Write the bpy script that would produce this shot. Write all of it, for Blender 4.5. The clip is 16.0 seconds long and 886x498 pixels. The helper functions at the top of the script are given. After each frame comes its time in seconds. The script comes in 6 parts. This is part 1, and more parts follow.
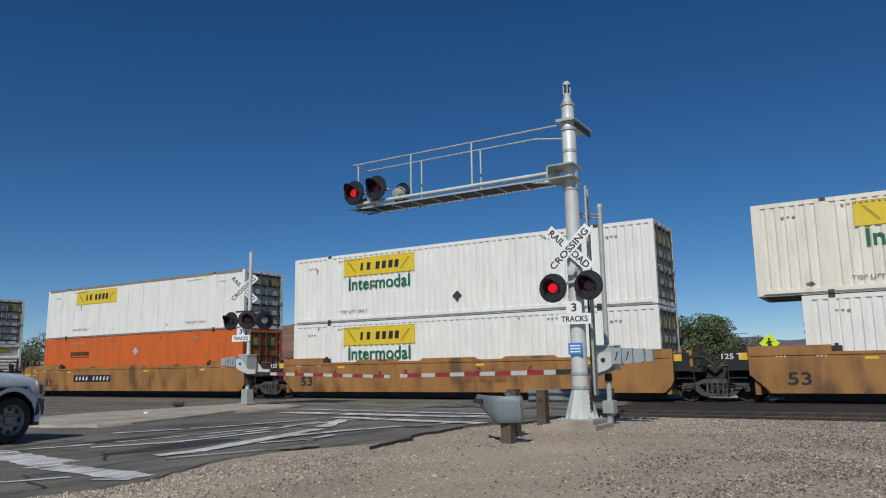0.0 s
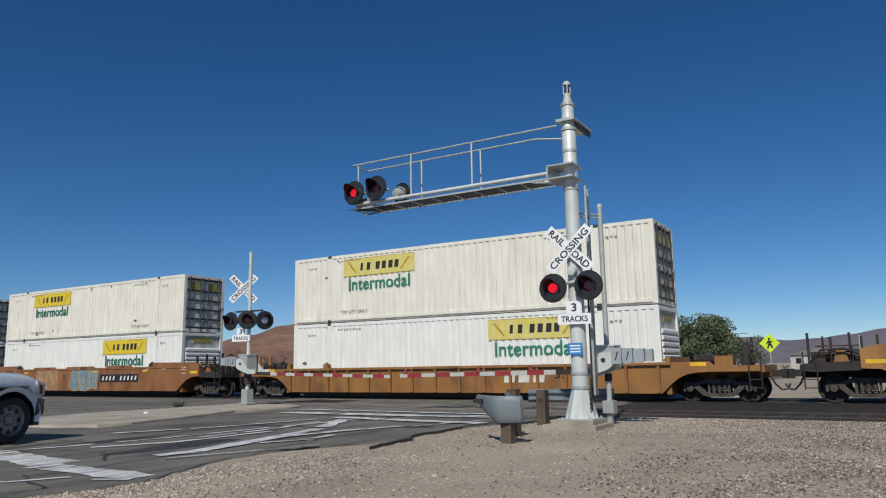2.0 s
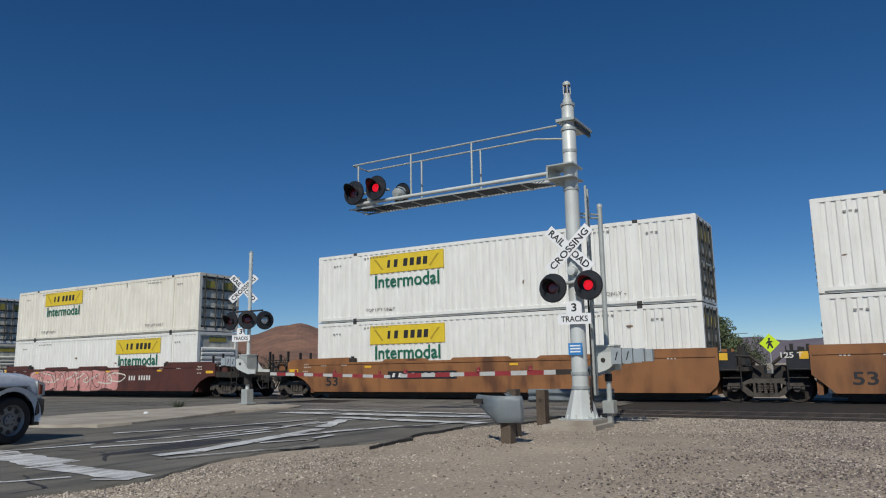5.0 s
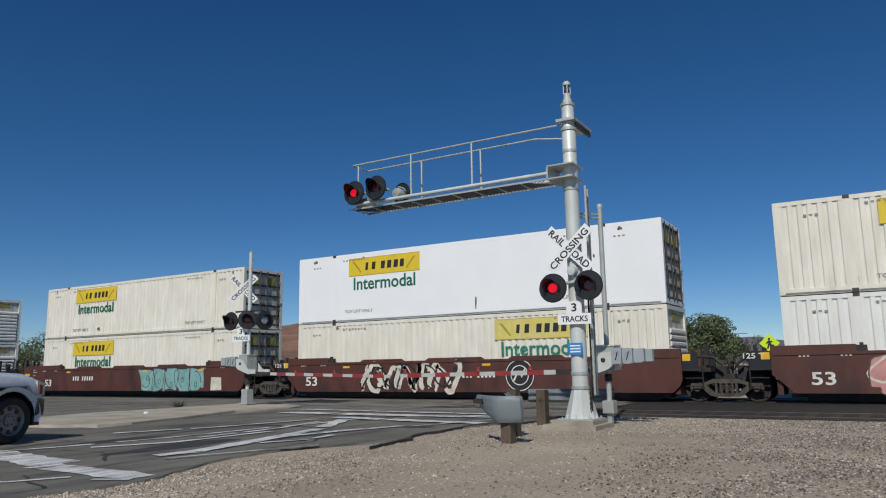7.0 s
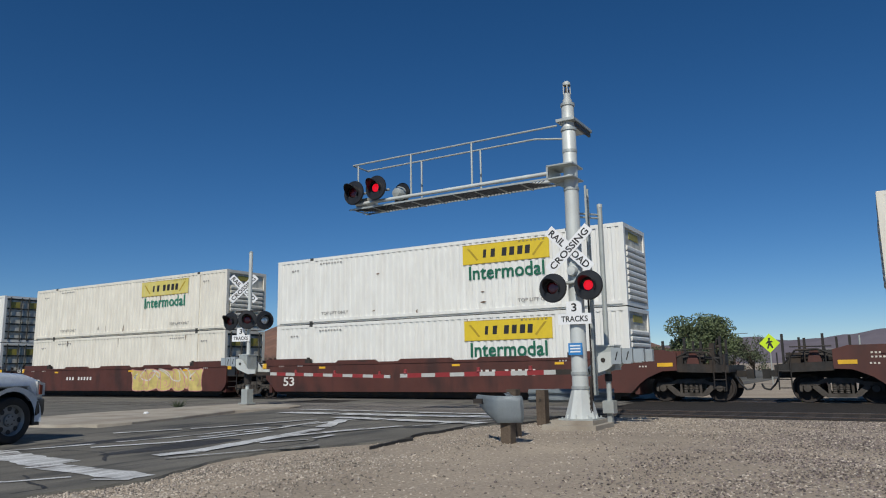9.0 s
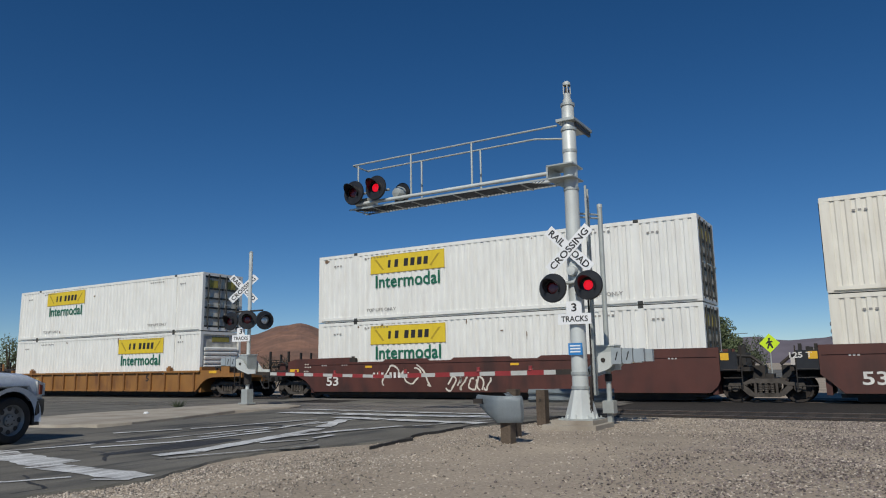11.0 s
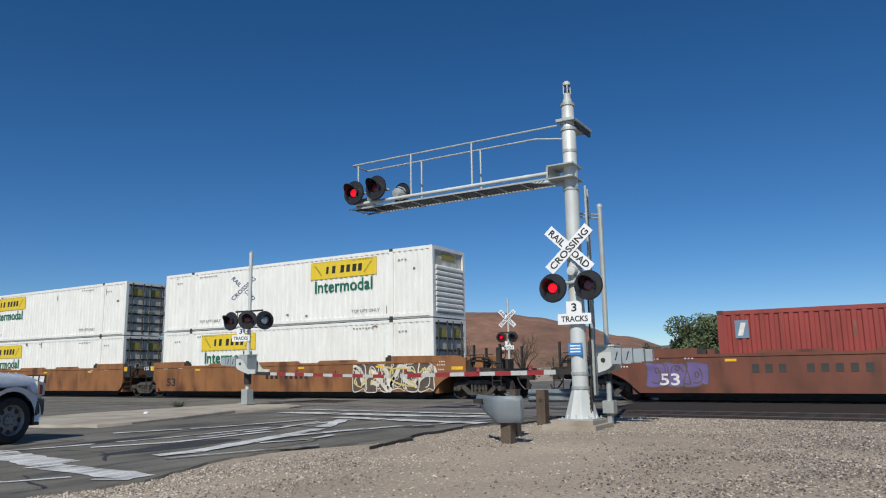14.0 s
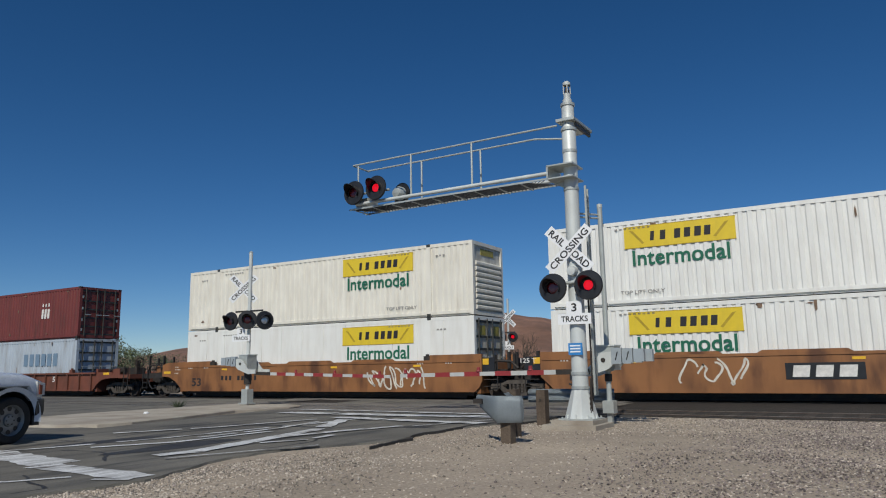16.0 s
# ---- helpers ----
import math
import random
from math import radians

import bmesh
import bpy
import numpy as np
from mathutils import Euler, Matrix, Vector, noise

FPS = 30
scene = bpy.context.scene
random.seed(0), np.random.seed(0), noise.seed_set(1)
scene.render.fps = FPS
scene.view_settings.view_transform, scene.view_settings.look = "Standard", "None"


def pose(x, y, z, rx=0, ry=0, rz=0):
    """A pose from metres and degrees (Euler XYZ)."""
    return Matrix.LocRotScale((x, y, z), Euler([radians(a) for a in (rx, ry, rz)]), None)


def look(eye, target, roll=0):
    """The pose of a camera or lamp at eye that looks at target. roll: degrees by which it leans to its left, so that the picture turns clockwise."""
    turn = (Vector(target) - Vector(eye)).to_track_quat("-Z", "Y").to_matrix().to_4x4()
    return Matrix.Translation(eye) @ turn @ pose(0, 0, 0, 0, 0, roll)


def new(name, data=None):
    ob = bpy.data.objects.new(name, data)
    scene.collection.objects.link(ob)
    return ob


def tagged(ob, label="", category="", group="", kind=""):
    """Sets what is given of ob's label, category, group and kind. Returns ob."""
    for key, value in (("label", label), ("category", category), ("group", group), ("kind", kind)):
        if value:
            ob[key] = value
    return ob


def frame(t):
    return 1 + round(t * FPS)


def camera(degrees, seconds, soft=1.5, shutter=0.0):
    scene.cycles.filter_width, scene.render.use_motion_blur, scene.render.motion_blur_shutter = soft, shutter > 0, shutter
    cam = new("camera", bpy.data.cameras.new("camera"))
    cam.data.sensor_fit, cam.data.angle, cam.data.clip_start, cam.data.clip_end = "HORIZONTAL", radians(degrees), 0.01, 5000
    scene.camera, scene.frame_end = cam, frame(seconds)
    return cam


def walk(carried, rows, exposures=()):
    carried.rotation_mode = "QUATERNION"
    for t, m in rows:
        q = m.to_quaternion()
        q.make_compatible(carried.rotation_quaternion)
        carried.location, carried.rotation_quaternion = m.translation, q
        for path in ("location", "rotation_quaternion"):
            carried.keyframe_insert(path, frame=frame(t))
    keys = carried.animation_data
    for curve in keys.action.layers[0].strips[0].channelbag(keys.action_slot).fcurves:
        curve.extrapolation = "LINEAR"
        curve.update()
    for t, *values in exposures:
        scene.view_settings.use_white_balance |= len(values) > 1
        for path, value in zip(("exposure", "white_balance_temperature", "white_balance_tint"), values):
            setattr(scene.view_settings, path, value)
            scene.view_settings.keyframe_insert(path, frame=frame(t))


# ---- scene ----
FOV = 63.29
EYE, AIM, ROLL = (0.0, 0.0, 1.2), (-10.163, 16.913, 4.466), -0.93
EXPOSURE = [(0.0, -0.1), (0.5, -0.12), (1.0, 0.0), (1.5, 0.02), (2.0, 0.02), (2.5, -0.12), (4.0, -0.13), (6.5, -0.08), (7.5, -0.15), (9.0, -0.06), (10.2, -0.1), (11.5, -0.14), (12.5, -0.08),
            (13.0, 0.14), (13.5, 0.19), (14.0, 0.2), (14.5, 0.04), (15.5, -0.13), (16.0, -0.12)]
cam = camera(FOV, 16.0, soft=1.1)
walk(cam, [(0.0, look(EYE, AIM, ROLL)), (16.0, look(EYE, AIM, ROLL))], exposures=EXPOSURE)

# ---- daylight ----
SUN_FROM = Vector((0.24, -0.97, 0)).normalized()
SUN_EL = radians(43)
world = bpy.data.worlds.new("desert_sky")
scene.world = world
world.use_nodes = True
wn = world.node_tree.nodes
wn.clear()
sky = wn.new("ShaderNodeTexSky")
sky.sky_type, sky.sun_disc = "NISHITA", False
sky.sun_elevation, sky.sun_rotation = SUN_EL, math.atan2(SUN_FROM.x, SUN_FROM.y) % (2 * math.pi)
sky.altitude, sky.air_density, sky.dust_density, sky.ozone_density = 1800, 0.85, 0.15, 4.0
bg = wn.new("ShaderNodeBackground")
bg.inputs["Strength"].default_value = 0.0745
wo = wn.new("ShaderNodeOutputWorld")
tone = wn.new("ShaderNodeHueSaturation")
tone.inputs["Hue"].default_value = 0.5012
tone.inputs["Saturation"].default_value = 1.25
world.node_tree.links.new(sky.outputs[0], tone.inputs["Color"])
world.node_tree.links.new(tone.outputs[0], bg.inputs[0])
world.node_tree.links.new(bg.outputs[0], wo.inputs[0])
sun_data = bpy.data.lights.new("sun", "SUN")
sun_data.energy, sun_data.angle, sun_data.color = 3.45, radians(0.53), (1.0, 0.962, 0.865)
sun = new("sun", sun_data)
sun_dir = SUN_FROM * math.cos(SUN_EL) + Vector((0, 0, math.sin(SUN_EL)))
sun.matrix_world = look(sun_dir * 60, (0, 0, 0))


# ---- materials ----
def mat(name, col, rough=0.6, metal=0.0, var=0.12, scale=2.0, grain=0.06, gscale=60.0, bump=0.0, bscale=50.0,
        stain=None, amount=0.35, sscale=(3.0, 3.0, 0.5), emit=0.0, island=0.0, coat=0.0, obvar=0.0):
    """A painted, mineral or metal surface: broad mottling, fine grain, streaked stains and relief."""
    m = bpy.data.materials.new(name)
    m.use_nodes = True
    nt = m.node_tree
    n, ln = nt.nodes, nt.links
    p = n["Principled BSDF"]
    p.inputs["Roughness"].default_value, p.inputs["Metallic"].default_value = rough, metal
    p.inputs["Coat Weight"].default_value = coat
    tc = n.new("ShaderNodeTexCoord")

    def noisy(sc, detail=5.0, mapping=None):
        t = n.new("ShaderNodeTexNoise")
        t.inputs["Scale"].default_value, t.inputs["Detail"].default_value = sc, detail
        if mapping:
            mp = n.new("ShaderNodeMapping")
            mp.inputs["Scale"].default_value = mapping
            ln.new(tc.outputs["Object"], mp.inputs[0])
            ln.new(mp.outputs[0], t.inputs["Vector"])
        else:
            ln.new(tc.outputs["Object"], t.inputs["Vector"])
        return t.outputs["Fac"]

    def ramp(fac, lo, hi, a, b):
        r = n.new("ShaderNodeMapRange")
        for i, v in enumerate((lo, hi, a, b)):
            r.inputs[1 + i].default_value = v
        ln.new(fac, r.inputs[0])
        return r.outputs[0]

    def times(a, b):
        q = n.new("ShaderNodeMath")
        q.operation = "MULTIPLY"
        ln.new(a, q.inputs[0])
        ln.new(b, q.inputs[1])
        return q.outputs[0]

    v = times(ramp(noisy(scale), 0.3, 0.7, 1 - var, 1 + var), ramp(noisy(gscale, 3.0), 0.3, 0.7, 1 - grain, 1 + grain))
    if island:
        g = n.new("ShaderNodeNewGeometry")
        v = times(v, ramp(g.outputs["Random Per Island"], 0, 1, 1 - island, 1 + island))
    if obvar:
        oi = n.new("ShaderNodeObjectInfo")
        v = times(v, ramp(oi.outputs["Random"], 0, 1, 1 - obvar, 1 + obvar))
    hsv = n.new("ShaderNodeHueSaturation")
    hsv.inputs["Color"].default_value = (*col, 1)
    ln.new(v, hsv.inputs["Value"])
    out = hsv.outputs[0]
    if stain:
        mx = n.new("ShaderNodeMix")
        mx.data_type = "RGBA"
        mx.inputs["B"].default_value = (*stain, 1)
        ln.new(out, mx.inputs["A"])
        f = times(ramp(noisy(1.0, 6.0, sscale), 0.44, 0.68, 0, 1), ramp(noisy(0.7, 3.0), 0.35, 0.65, 0.2, amount * 1.6))
        ln.new(f, mx.inputs["Factor"])
        out = mx.outputs["Result"]
    ln.new(out, p.inputs["Base Color"])
    ln.new(ramp(noisy(scale * 3), 0.3, 0.7, max(rough - 0.08, 0.02), min(rough + 0.08, 1)), p.inputs["Roughness"])
    if bump:
        b = n.new("ShaderNodeBump")
        b.inputs["Strength"].default_value, b.inputs["Distance"].default_value = bump, 0.02
        ln.new(noisy(bscale, 6.0), b.inputs["Height"])
        ln.new(b.outputs[0], p.inputs["Normal"])
    if emit:
        p.inputs["Emission Color"].default_value, p.inputs["Emission Strength"].default_value = (*col, 1), emit
    return m


RUST = (0.10, 0.045, 0.02)
GRIME = (0.10, 0.085, 0.07)
M = {
    "sand": mat("sandy_ground", (0.375, 0.310, 0.238), 0.95, var=0.2, scale=0.35, grain=0.28, gscale=22, bump=0.7, bscale=30, stain=(0.25, 0.205, 0.165), amount=0.5, sscale=(0.5, 0.5, 0.5)),
    "stone": mat("gravel_stone", (0.395, 0.345, 0.29), 0.9, var=0.1, scale=9, grain=0.1, bump=0.3, island=0.62),
    "ballast_stone": mat("purple_grey_gravel", (0.20, 0.165, 0.152), 0.9, var=0.12, scale=9, grain=0.1, bump=0.3, island=0.7),
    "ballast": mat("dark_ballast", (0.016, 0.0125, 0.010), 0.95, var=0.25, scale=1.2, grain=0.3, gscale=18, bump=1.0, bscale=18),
    "asphalt": mat("worn_asphalt", (0.150, 0.141, 0.120), 0.9, var=0.25, scale=0.5, grain=0.18, gscale=45, bump=0.4, bscale=80, stain=(0.05, 0.05, 0.05), amount=0.8, sscale=(2.4, 0.3, 1.0)),
    "line": mat("worn_road_paint", (0.60, 0.61, 0.61), 0.8, var=0.16, scale=2.0, grain=0.2, gscale=30, stain=(0.14, 0.13, 0.12), amount=0.85, sscale=(5.0, 1.4, 1)),
    "tar": mat("tar_patch", (0.035, 0.034, 0.034), 0.7, var=0.2, scale=2),
    "concrete": mat("weathered_concrete", (0.40, 0.36, 0.30), 0.9, var=0.15, scale=1.2, grain=0.1, gscale=40, bump=0.25, stain=(0.22, 0.18, 0.14), amount=0.5, sscale=(1, 1, 1)),
    "panel": mat("crossing_panel", (0.17, 0.155, 0.14), 0.9, var=0.2, scale=1.0, grain=0.12, bump=0.2, stain=(0.06, 0.055, 0.05), amount=0.6, sscale=(0.4, 2, 1), obvar=0.12),
    "rail": mat("rail_steel", (0.10, 0.07, 0.055), 0.55, metal=0.5, var=0.2, scale=3),
    "railtop": mat("polished_rail_head", (0.30, 0.28, 0.26), 0.4, metal=1.0),
    "tie": mat("timber_sleeper", (0.034, 0.026, 0.02), 0.9, var=0.25, scale=2, grain=0.2, gscale=25, bump=0.4, obvar=0.2),
    "galv": mat("galvanised_steel", (0.46, 0.49, 0.47), 0.5, metal=0.35, var=0.08, scale=4, grain=0.05, gscale=30, stain=(0.33, 0.33, 0.33), amount=0.3),
    "alum": mat("aluminium_paint", (0.60, 0.63, 0.61), 0.52, metal=0.15, var=0.05, scale=3, stain=(0.36, 0.35, 0.33), amount=0.25),
    "mesh": mat("dark_walkway_grating", (0.085, 0.09, 0.095), 0.6, metal=0.5, var=0.1, scale=5),
    "black": mat("black_enamel", (0.018, 0.019, 0.022), 0.45, var=0.2, scale=5),
    "dark": mat("dark_iron", (0.030, 0.028, 0.027), 0.7, metal=0.2, var=0.3, scale=4, grain=0.15, stain=(0.08, 0.05, 0.03), amount=0.4),
    "wheel": mat("rusty_wheel_steel", (0.040, 0.032, 0.028), 0.75, metal=0.2, var=0.25, scale=4),
    "frame": mat("dusty_cast_steel", (0.082, 0.070, 0.060), 0.8, var=0.25, scale=3, grain=0.1, stain=(0.03, 0.025, 0.02), amount=0.6, sscale=(3, 3, 2)),
    "grimesign": mat("grimy_yellow_sign", (0.40, 0.34, 0.07), 0.65, var=0.25, scale=5, stain=(0.09, 0.08, 0.05), amount=0.8, sscale=(5, 5, 5)),
    "toprail": mat("weathered_grey_rail", (0.24, 0.20, 0.17), 0.7, var=0.2, scale=3),
    "signwhite": mat("reflective_white", (0.80, 0.81, 0.82), 0.4, var=0.05, scale=3),
    "signblue": mat("sign_blue", (0.03, 0.22, 0.55), 0.45, var=0.06),
    "stencil": mat("grey_stencil", (0.30, 0.29, 0.27), 0.6, var=0.2, scale=6),
    "letter": mat("black_letter", (0.02, 0.02, 0.022), 0.6),
    "wletter": mat("white_letter", (0.68, 0.66, 0.62), 0.7, var=0.2, scale=5),
    "redstripe": mat("red_stripe", (0.27, 0.03, 0.032), 0.5, var=0.12, scale=4),
    "whitestripe": mat("white_stripe", (0.48, 0.48, 0.46), 0.5, var=0.08, scale=4),
    "litred": mat("lit_red_lens", (0.85, 0.006, 0.02), 0.3, emit=0.85),
    "dimred": mat("unlit_red_lens", (0.16, 0.012, 0.016), 0.2, var=0.1, coat=0.5),
    "clear": mat("silvered_lens", (0.72, 0.74, 0.76), 0.2, metal=0.7, var=0.06),
    "rustmark": mat("rust_scuff", (0.20, 0.13, 0.085), 0.8, var=0.3, scale=8, stain=(0.06, 0.045, 0.035), amount=0.6, sscale=(8, 8, 3)),
    "post": mat("weathered_timber", (0.105, 0.078, 0.056), 0.9, var=0.22, scale=3, grain=0.2, gscale=30, bump=0.5, stain=(0.05, 0.035, 0.025), amount=0.5, sscale=(9, 9, 0.6)),
    "guard": mat("guardrail_zinc", (0.36, 0.41, 0.44), 0.55, metal=0.2, var=0.1, scale=4, stain=(0.25, 0.26, 0.27), amount=0.4),
    "white": mat("white_container_paint", (0.80, 0.80, 0.76), 0.5, var=0.04, scale=0.8, grain=0.02, stain=(0.50, 0.44, 0.36), amount=0.14, sscale=(4.0, 4.0, 0.6)),
    "white_new": mat("clean_white_container_paint", (0.86, 0.87, 0.88), 0.42, var=0.02, scale=0.8, grain=0.01),
    "white_old": mat("yellowed_container_paint", (0.78, 0.75, 0.66), 0.55, var=0.06, scale=0.8, grain=0.03, stain=(0.46, 0.39, 0.30), amount=0.20, sscale=(4.0, 4.0, 0.6)),
    "orange": mat("orange_container_paint", (0.62, 0.13, 0.018), 0.5, var=0.06, scale=0.8, stain=(0.30, 0.06, 0.02), amount=0.25),
    "maroon": mat("maroon_container_paint", (0.17, 0.035, 0.03), 0.55, var=0.08, scale=0.8, stain=(0.07, 0.025, 0.02), amount=0.4),
    "redbox": mat("red_container_paint", (0.30, 0.05, 0.04), 0.55, var=0.08, scale=0.8, stain=(0.12, 0.03, 0.02), amount=0.4),
    "tanbox": mat("cream_container_paint", (0.66, 0.56, 0.34), 0.55, var=0.05, scale=0.8, stain=(0.36, 0.27, 0.15), amount=0.3),
    "greybox": mat("pale_blue_container_paint", (0.42, 0.48, 0.54), 0.55, var=0.06, scale=0.8, stain=(0.2, 0.17, 0.14), amount=0.35),
    "navy": mat("blue_grey_door_paint", (0.16, 0.24, 0.33), 0.55, var=0.08),
    "logo": mat("yellow_logo", (0.74, 0.54, 0.03), 0.5, var=0.05, scale=3, stain=(0.5, 0.36, 0.05), amount=0.2),
    "logo_old": mat("faded_yellow_logo", (0.66, 0.56, 0.14), 0.5, var=0.08, scale=3, stain=(0.6, 0.58, 0.42), amount=0.4),
    "green": mat("green_letter", (0.012, 0.13, 0.075), 0.5, var=0.08, scale=4),
    "green_old": mat("faded_green_letter", (0.03, 0.20, 0.13), 0.55, var=0.15, scale=4),
    "door": mat("grimy_door_rib_shade", (0.66, 0.64, 0.56), 0.65, var=0.22, scale=2.5, stain=(0.10, 0.09, 0.07), amount=0.6, sscale=(3, 3, 1.6)),
    "doorbar": mat("dark_lock_rod", (0.05, 0.05, 0.046), 0.6, metal=0.2, var=0.2),
    "ochre": mat("ochre_car_paint", (0.345, 0.165, 0.048), 0.6, var=0.12, scale=0.9, grain=0.05, stain=(0.14, 0.07, 0.03), amount=0.75, sscale=(1.8, 1.8, 0.55)),
    "ochrebright": mat("yellow_car_paint", (0.30, 0.14, 0.038), 0.6, var=0.12, scale=0.9, stain=(0.17, 0.075, 0.03), amount=0.75, sscale=(1.8, 1.8, 0.55)),
    "rustbrown": mat("rust_brown_car_paint", (0.275, 0.118, 0.042), 0.62, var=0.12, scale=0.9, grain=0.05, stain=(0.11, 0.045, 0.02), amount=0.75, sscale=(1.8, 1.8, 0.55)),
    "maroonbrown": mat("dark_red_brown_car_paint", (0.094, 0.031, 0.023), 0.62, var=0.12, scale=0.9, grain=0.05, stain=(0.05, 0.022, 0.018), amount=0.75, sscale=(1.8, 1.8, 0.55)),
    "redbrown": mat("faded_red_brown_car_paint", (0.17, 0.055, 0.033), 0.65, var=0.15, scale=0.9, stain=(0.08, 0.035, 0.02), amount=0.75, sscale=(1.8, 1.8, 0.55)),
    "yellowmark": mat("yellow_reflector", (0.80, 0.46, 0.03), 0.45),
    "spray_pale": mat("pale_spray_paint", (0.62, 0.58, 0.50), 0.6, var=0.2, scale=3),
    "spray_pink": mat("pink_spray_paint", (0.58, 0.27, 0.25), 0.6, var=0.2, scale=3),
    "spray_cream": mat("cream_spray_paint", (0.46, 0.34, 0.21), 0.6, var=0.2, scale=3),
    "spray_slate": mat("slate_blue_spray_paint", (0.17, 0.235, 0.26), 0.6, var=0.25, scale=2),
    "spray_tan": mat("tan_spray_paint", (0.33, 0.17, 0.075), 0.6, var=0.2, scale=3),
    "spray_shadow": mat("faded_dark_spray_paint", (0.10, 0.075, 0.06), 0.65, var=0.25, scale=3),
    "logo_mark": mat("dark_yellow_mark", (0.42, 0.29, 0.02), 0.55, var=0.15, scale=4),
    "spray_teal": mat("teal_spray_paint", (0.20, 0.39, 0.38), 0.6, var=0.2, scale=3),
    "spray_yellow": mat("yellow_spray_paint", (0.58, 0.47, 0.16), 0.6, var=0.2, scale=3),
    "spray_blue": mat("blue_spray_paint", (0.14, 0.10, 0.25), 0.6, var=0.2, scale=3),
    "carpaint": mat("white_car_paint", (0.64, 0.68, 0.73), 0.28, var=0.02, coat=0.6),
    "rubber": mat("tyre_rubber", (0.022, 0.021, 0.02), 0.85, var=0.2, bump=0.2),
    "plastic": mat("black_plastic", (0.022, 0.023, 0.025), 0.55, var=0.1),
    "steelrim": mat("painted_steel_rim", (0.24, 0.24, 0.235), 0.45, metal=0.4, var=0.1),
    "amber": mat("amber_lens", (0.22, 0.055, 0.03), 0.15, coat=0.6),
    "lens": mat("headlamp_lens", (0.55, 0.55, 0.52), 0.12, coat=0.6),
    "hill": mat("brown_hill", (0.235, 0.125, 0.082), 0.95, var=0.22, scale=0.012, grain=0.18, gscale=0.09, stain=(0.12, 0.075, 0.055), amount=0.6, sscale=(0.03, 0.03, 0.03)),
    "hill_pale": mat("pale_rock", (0.36, 0.25, 0.18), 0.95, var=0.25, scale=0.05, grain=0.2, gscale=0.3),
    # the haze of distance is put into this purple-grey colour
    "far": mat("haze_tinted_mountain", (0.135, 0.118, 0.14), 1.0, var=0.12, scale=0.003, grain=0.08, gscale=0.02),
    "bark": mat("bark", (0.10, 0.075, 0.055), 0.9, var=0.2, scale=5, bump=0.4),
    "leaf": mat("leaf_green", (0.105, 0.135, 0.062), 0.7, var=0.2, scale=0.7, island=0.4),
    "leaf_dark": mat("dusty_leaf", (0.095, 0.115, 0.065), 0.75, var=0.2, scale=0.5, island=0.4),
    "scrub": mat("dry_scrub", (0.17, 0.13, 0.08), 0.9, var=0.25, scale=0.3, island=0.4),
    "pedsign": mat("fluorescent_sign", (0.62, 0.85, 0.03), 0.4, var=0.03),
    "wall": mat("pale_render", (0.55, 0.52, 0.48), 0.85, var=0.1, scale=0.5),
    "roof": mat("grey_roofing", (0.22, 0.20, 0.19), 0.85, var=0.15, scale=0.6),
    "glass": mat("dark_window_glass", (0.02, 0.025, 0.03), 0.08, coat=0.8),
}


# ---- mesh helpers ----
def part(name, bm, material, parent=None, label="", smooth=False):
    me = bpy.data.meshes.new(name)
    bmesh.ops.recalc_face_normals(bm, faces=bm.faces)
    bm.to_mesh(me)
    bm.free()
    return part_of(name, me, material, parent, label, smooth)


def part_of(name, me, material, parent=None, label="", smooth=False):
    if material is not None and not me.materials:
        me.materials.append(material)
    if smooth:
        me.polygons.foreach_set("use_smooth", [True] * len(me.polygons))
        me.set_sharp_from_angle(angle=radians(40))
    ob = new(name, me)
    if parent is not None:
        ob.parent = parent
    if label:
        ob["label"] = label
    return ob


def box(bm, x0, x1, y0, y1, z0, z1, m=None):
    vs = [bm.verts.new(Vector((x, y, z)) if m is None else m @ Vector((x, y, z))) for x in (x0, x1) for y in (y0, y1) for z in (z0, z1)]
    for f in ((0, 1, 3, 2), (4, 6, 7, 5), (0, 4, 5, 1), (2, 3, 7, 6), (0, 2, 6, 4), (1, 5, 7, 3)):
        bm.faces.new([vs[i] for i in f])
    return bm


def boxes(*dims):
    bm = bmesh.new()
    for d in dims:
        box(bm, *d)
    return bm


def rod(bm, a, b, r0, r1=None, n=10):
    a, b = Vector(a), Vector(b)
    r1 = r0 if r1 is None else r1
    q = (b - a).to_track_quat("Z", "Y")
    rings = []
    for p, r in ((a, r0), (b, r1)):
        rings.append([bm.verts.new(p + q @ Vector((r * math.cos(2 * math.pi * i / n), r * math.sin(2 * math.pi * i / n), 0))) for i in range(n)])
    for i in range(n):
        bm.faces.new((rings[0][i], rings[0][(i + 1) % n], rings[1][(i + 1) % n], rings[1][i]))
    bm.faces.new(rings[0][::-1])
    bm.faces.new(rings[1])
    return bm


def rods(*dims, n=10):
    bm = bmesh.new()
    for d in dims:
        rod(bm, *d, n=n)
    return bm


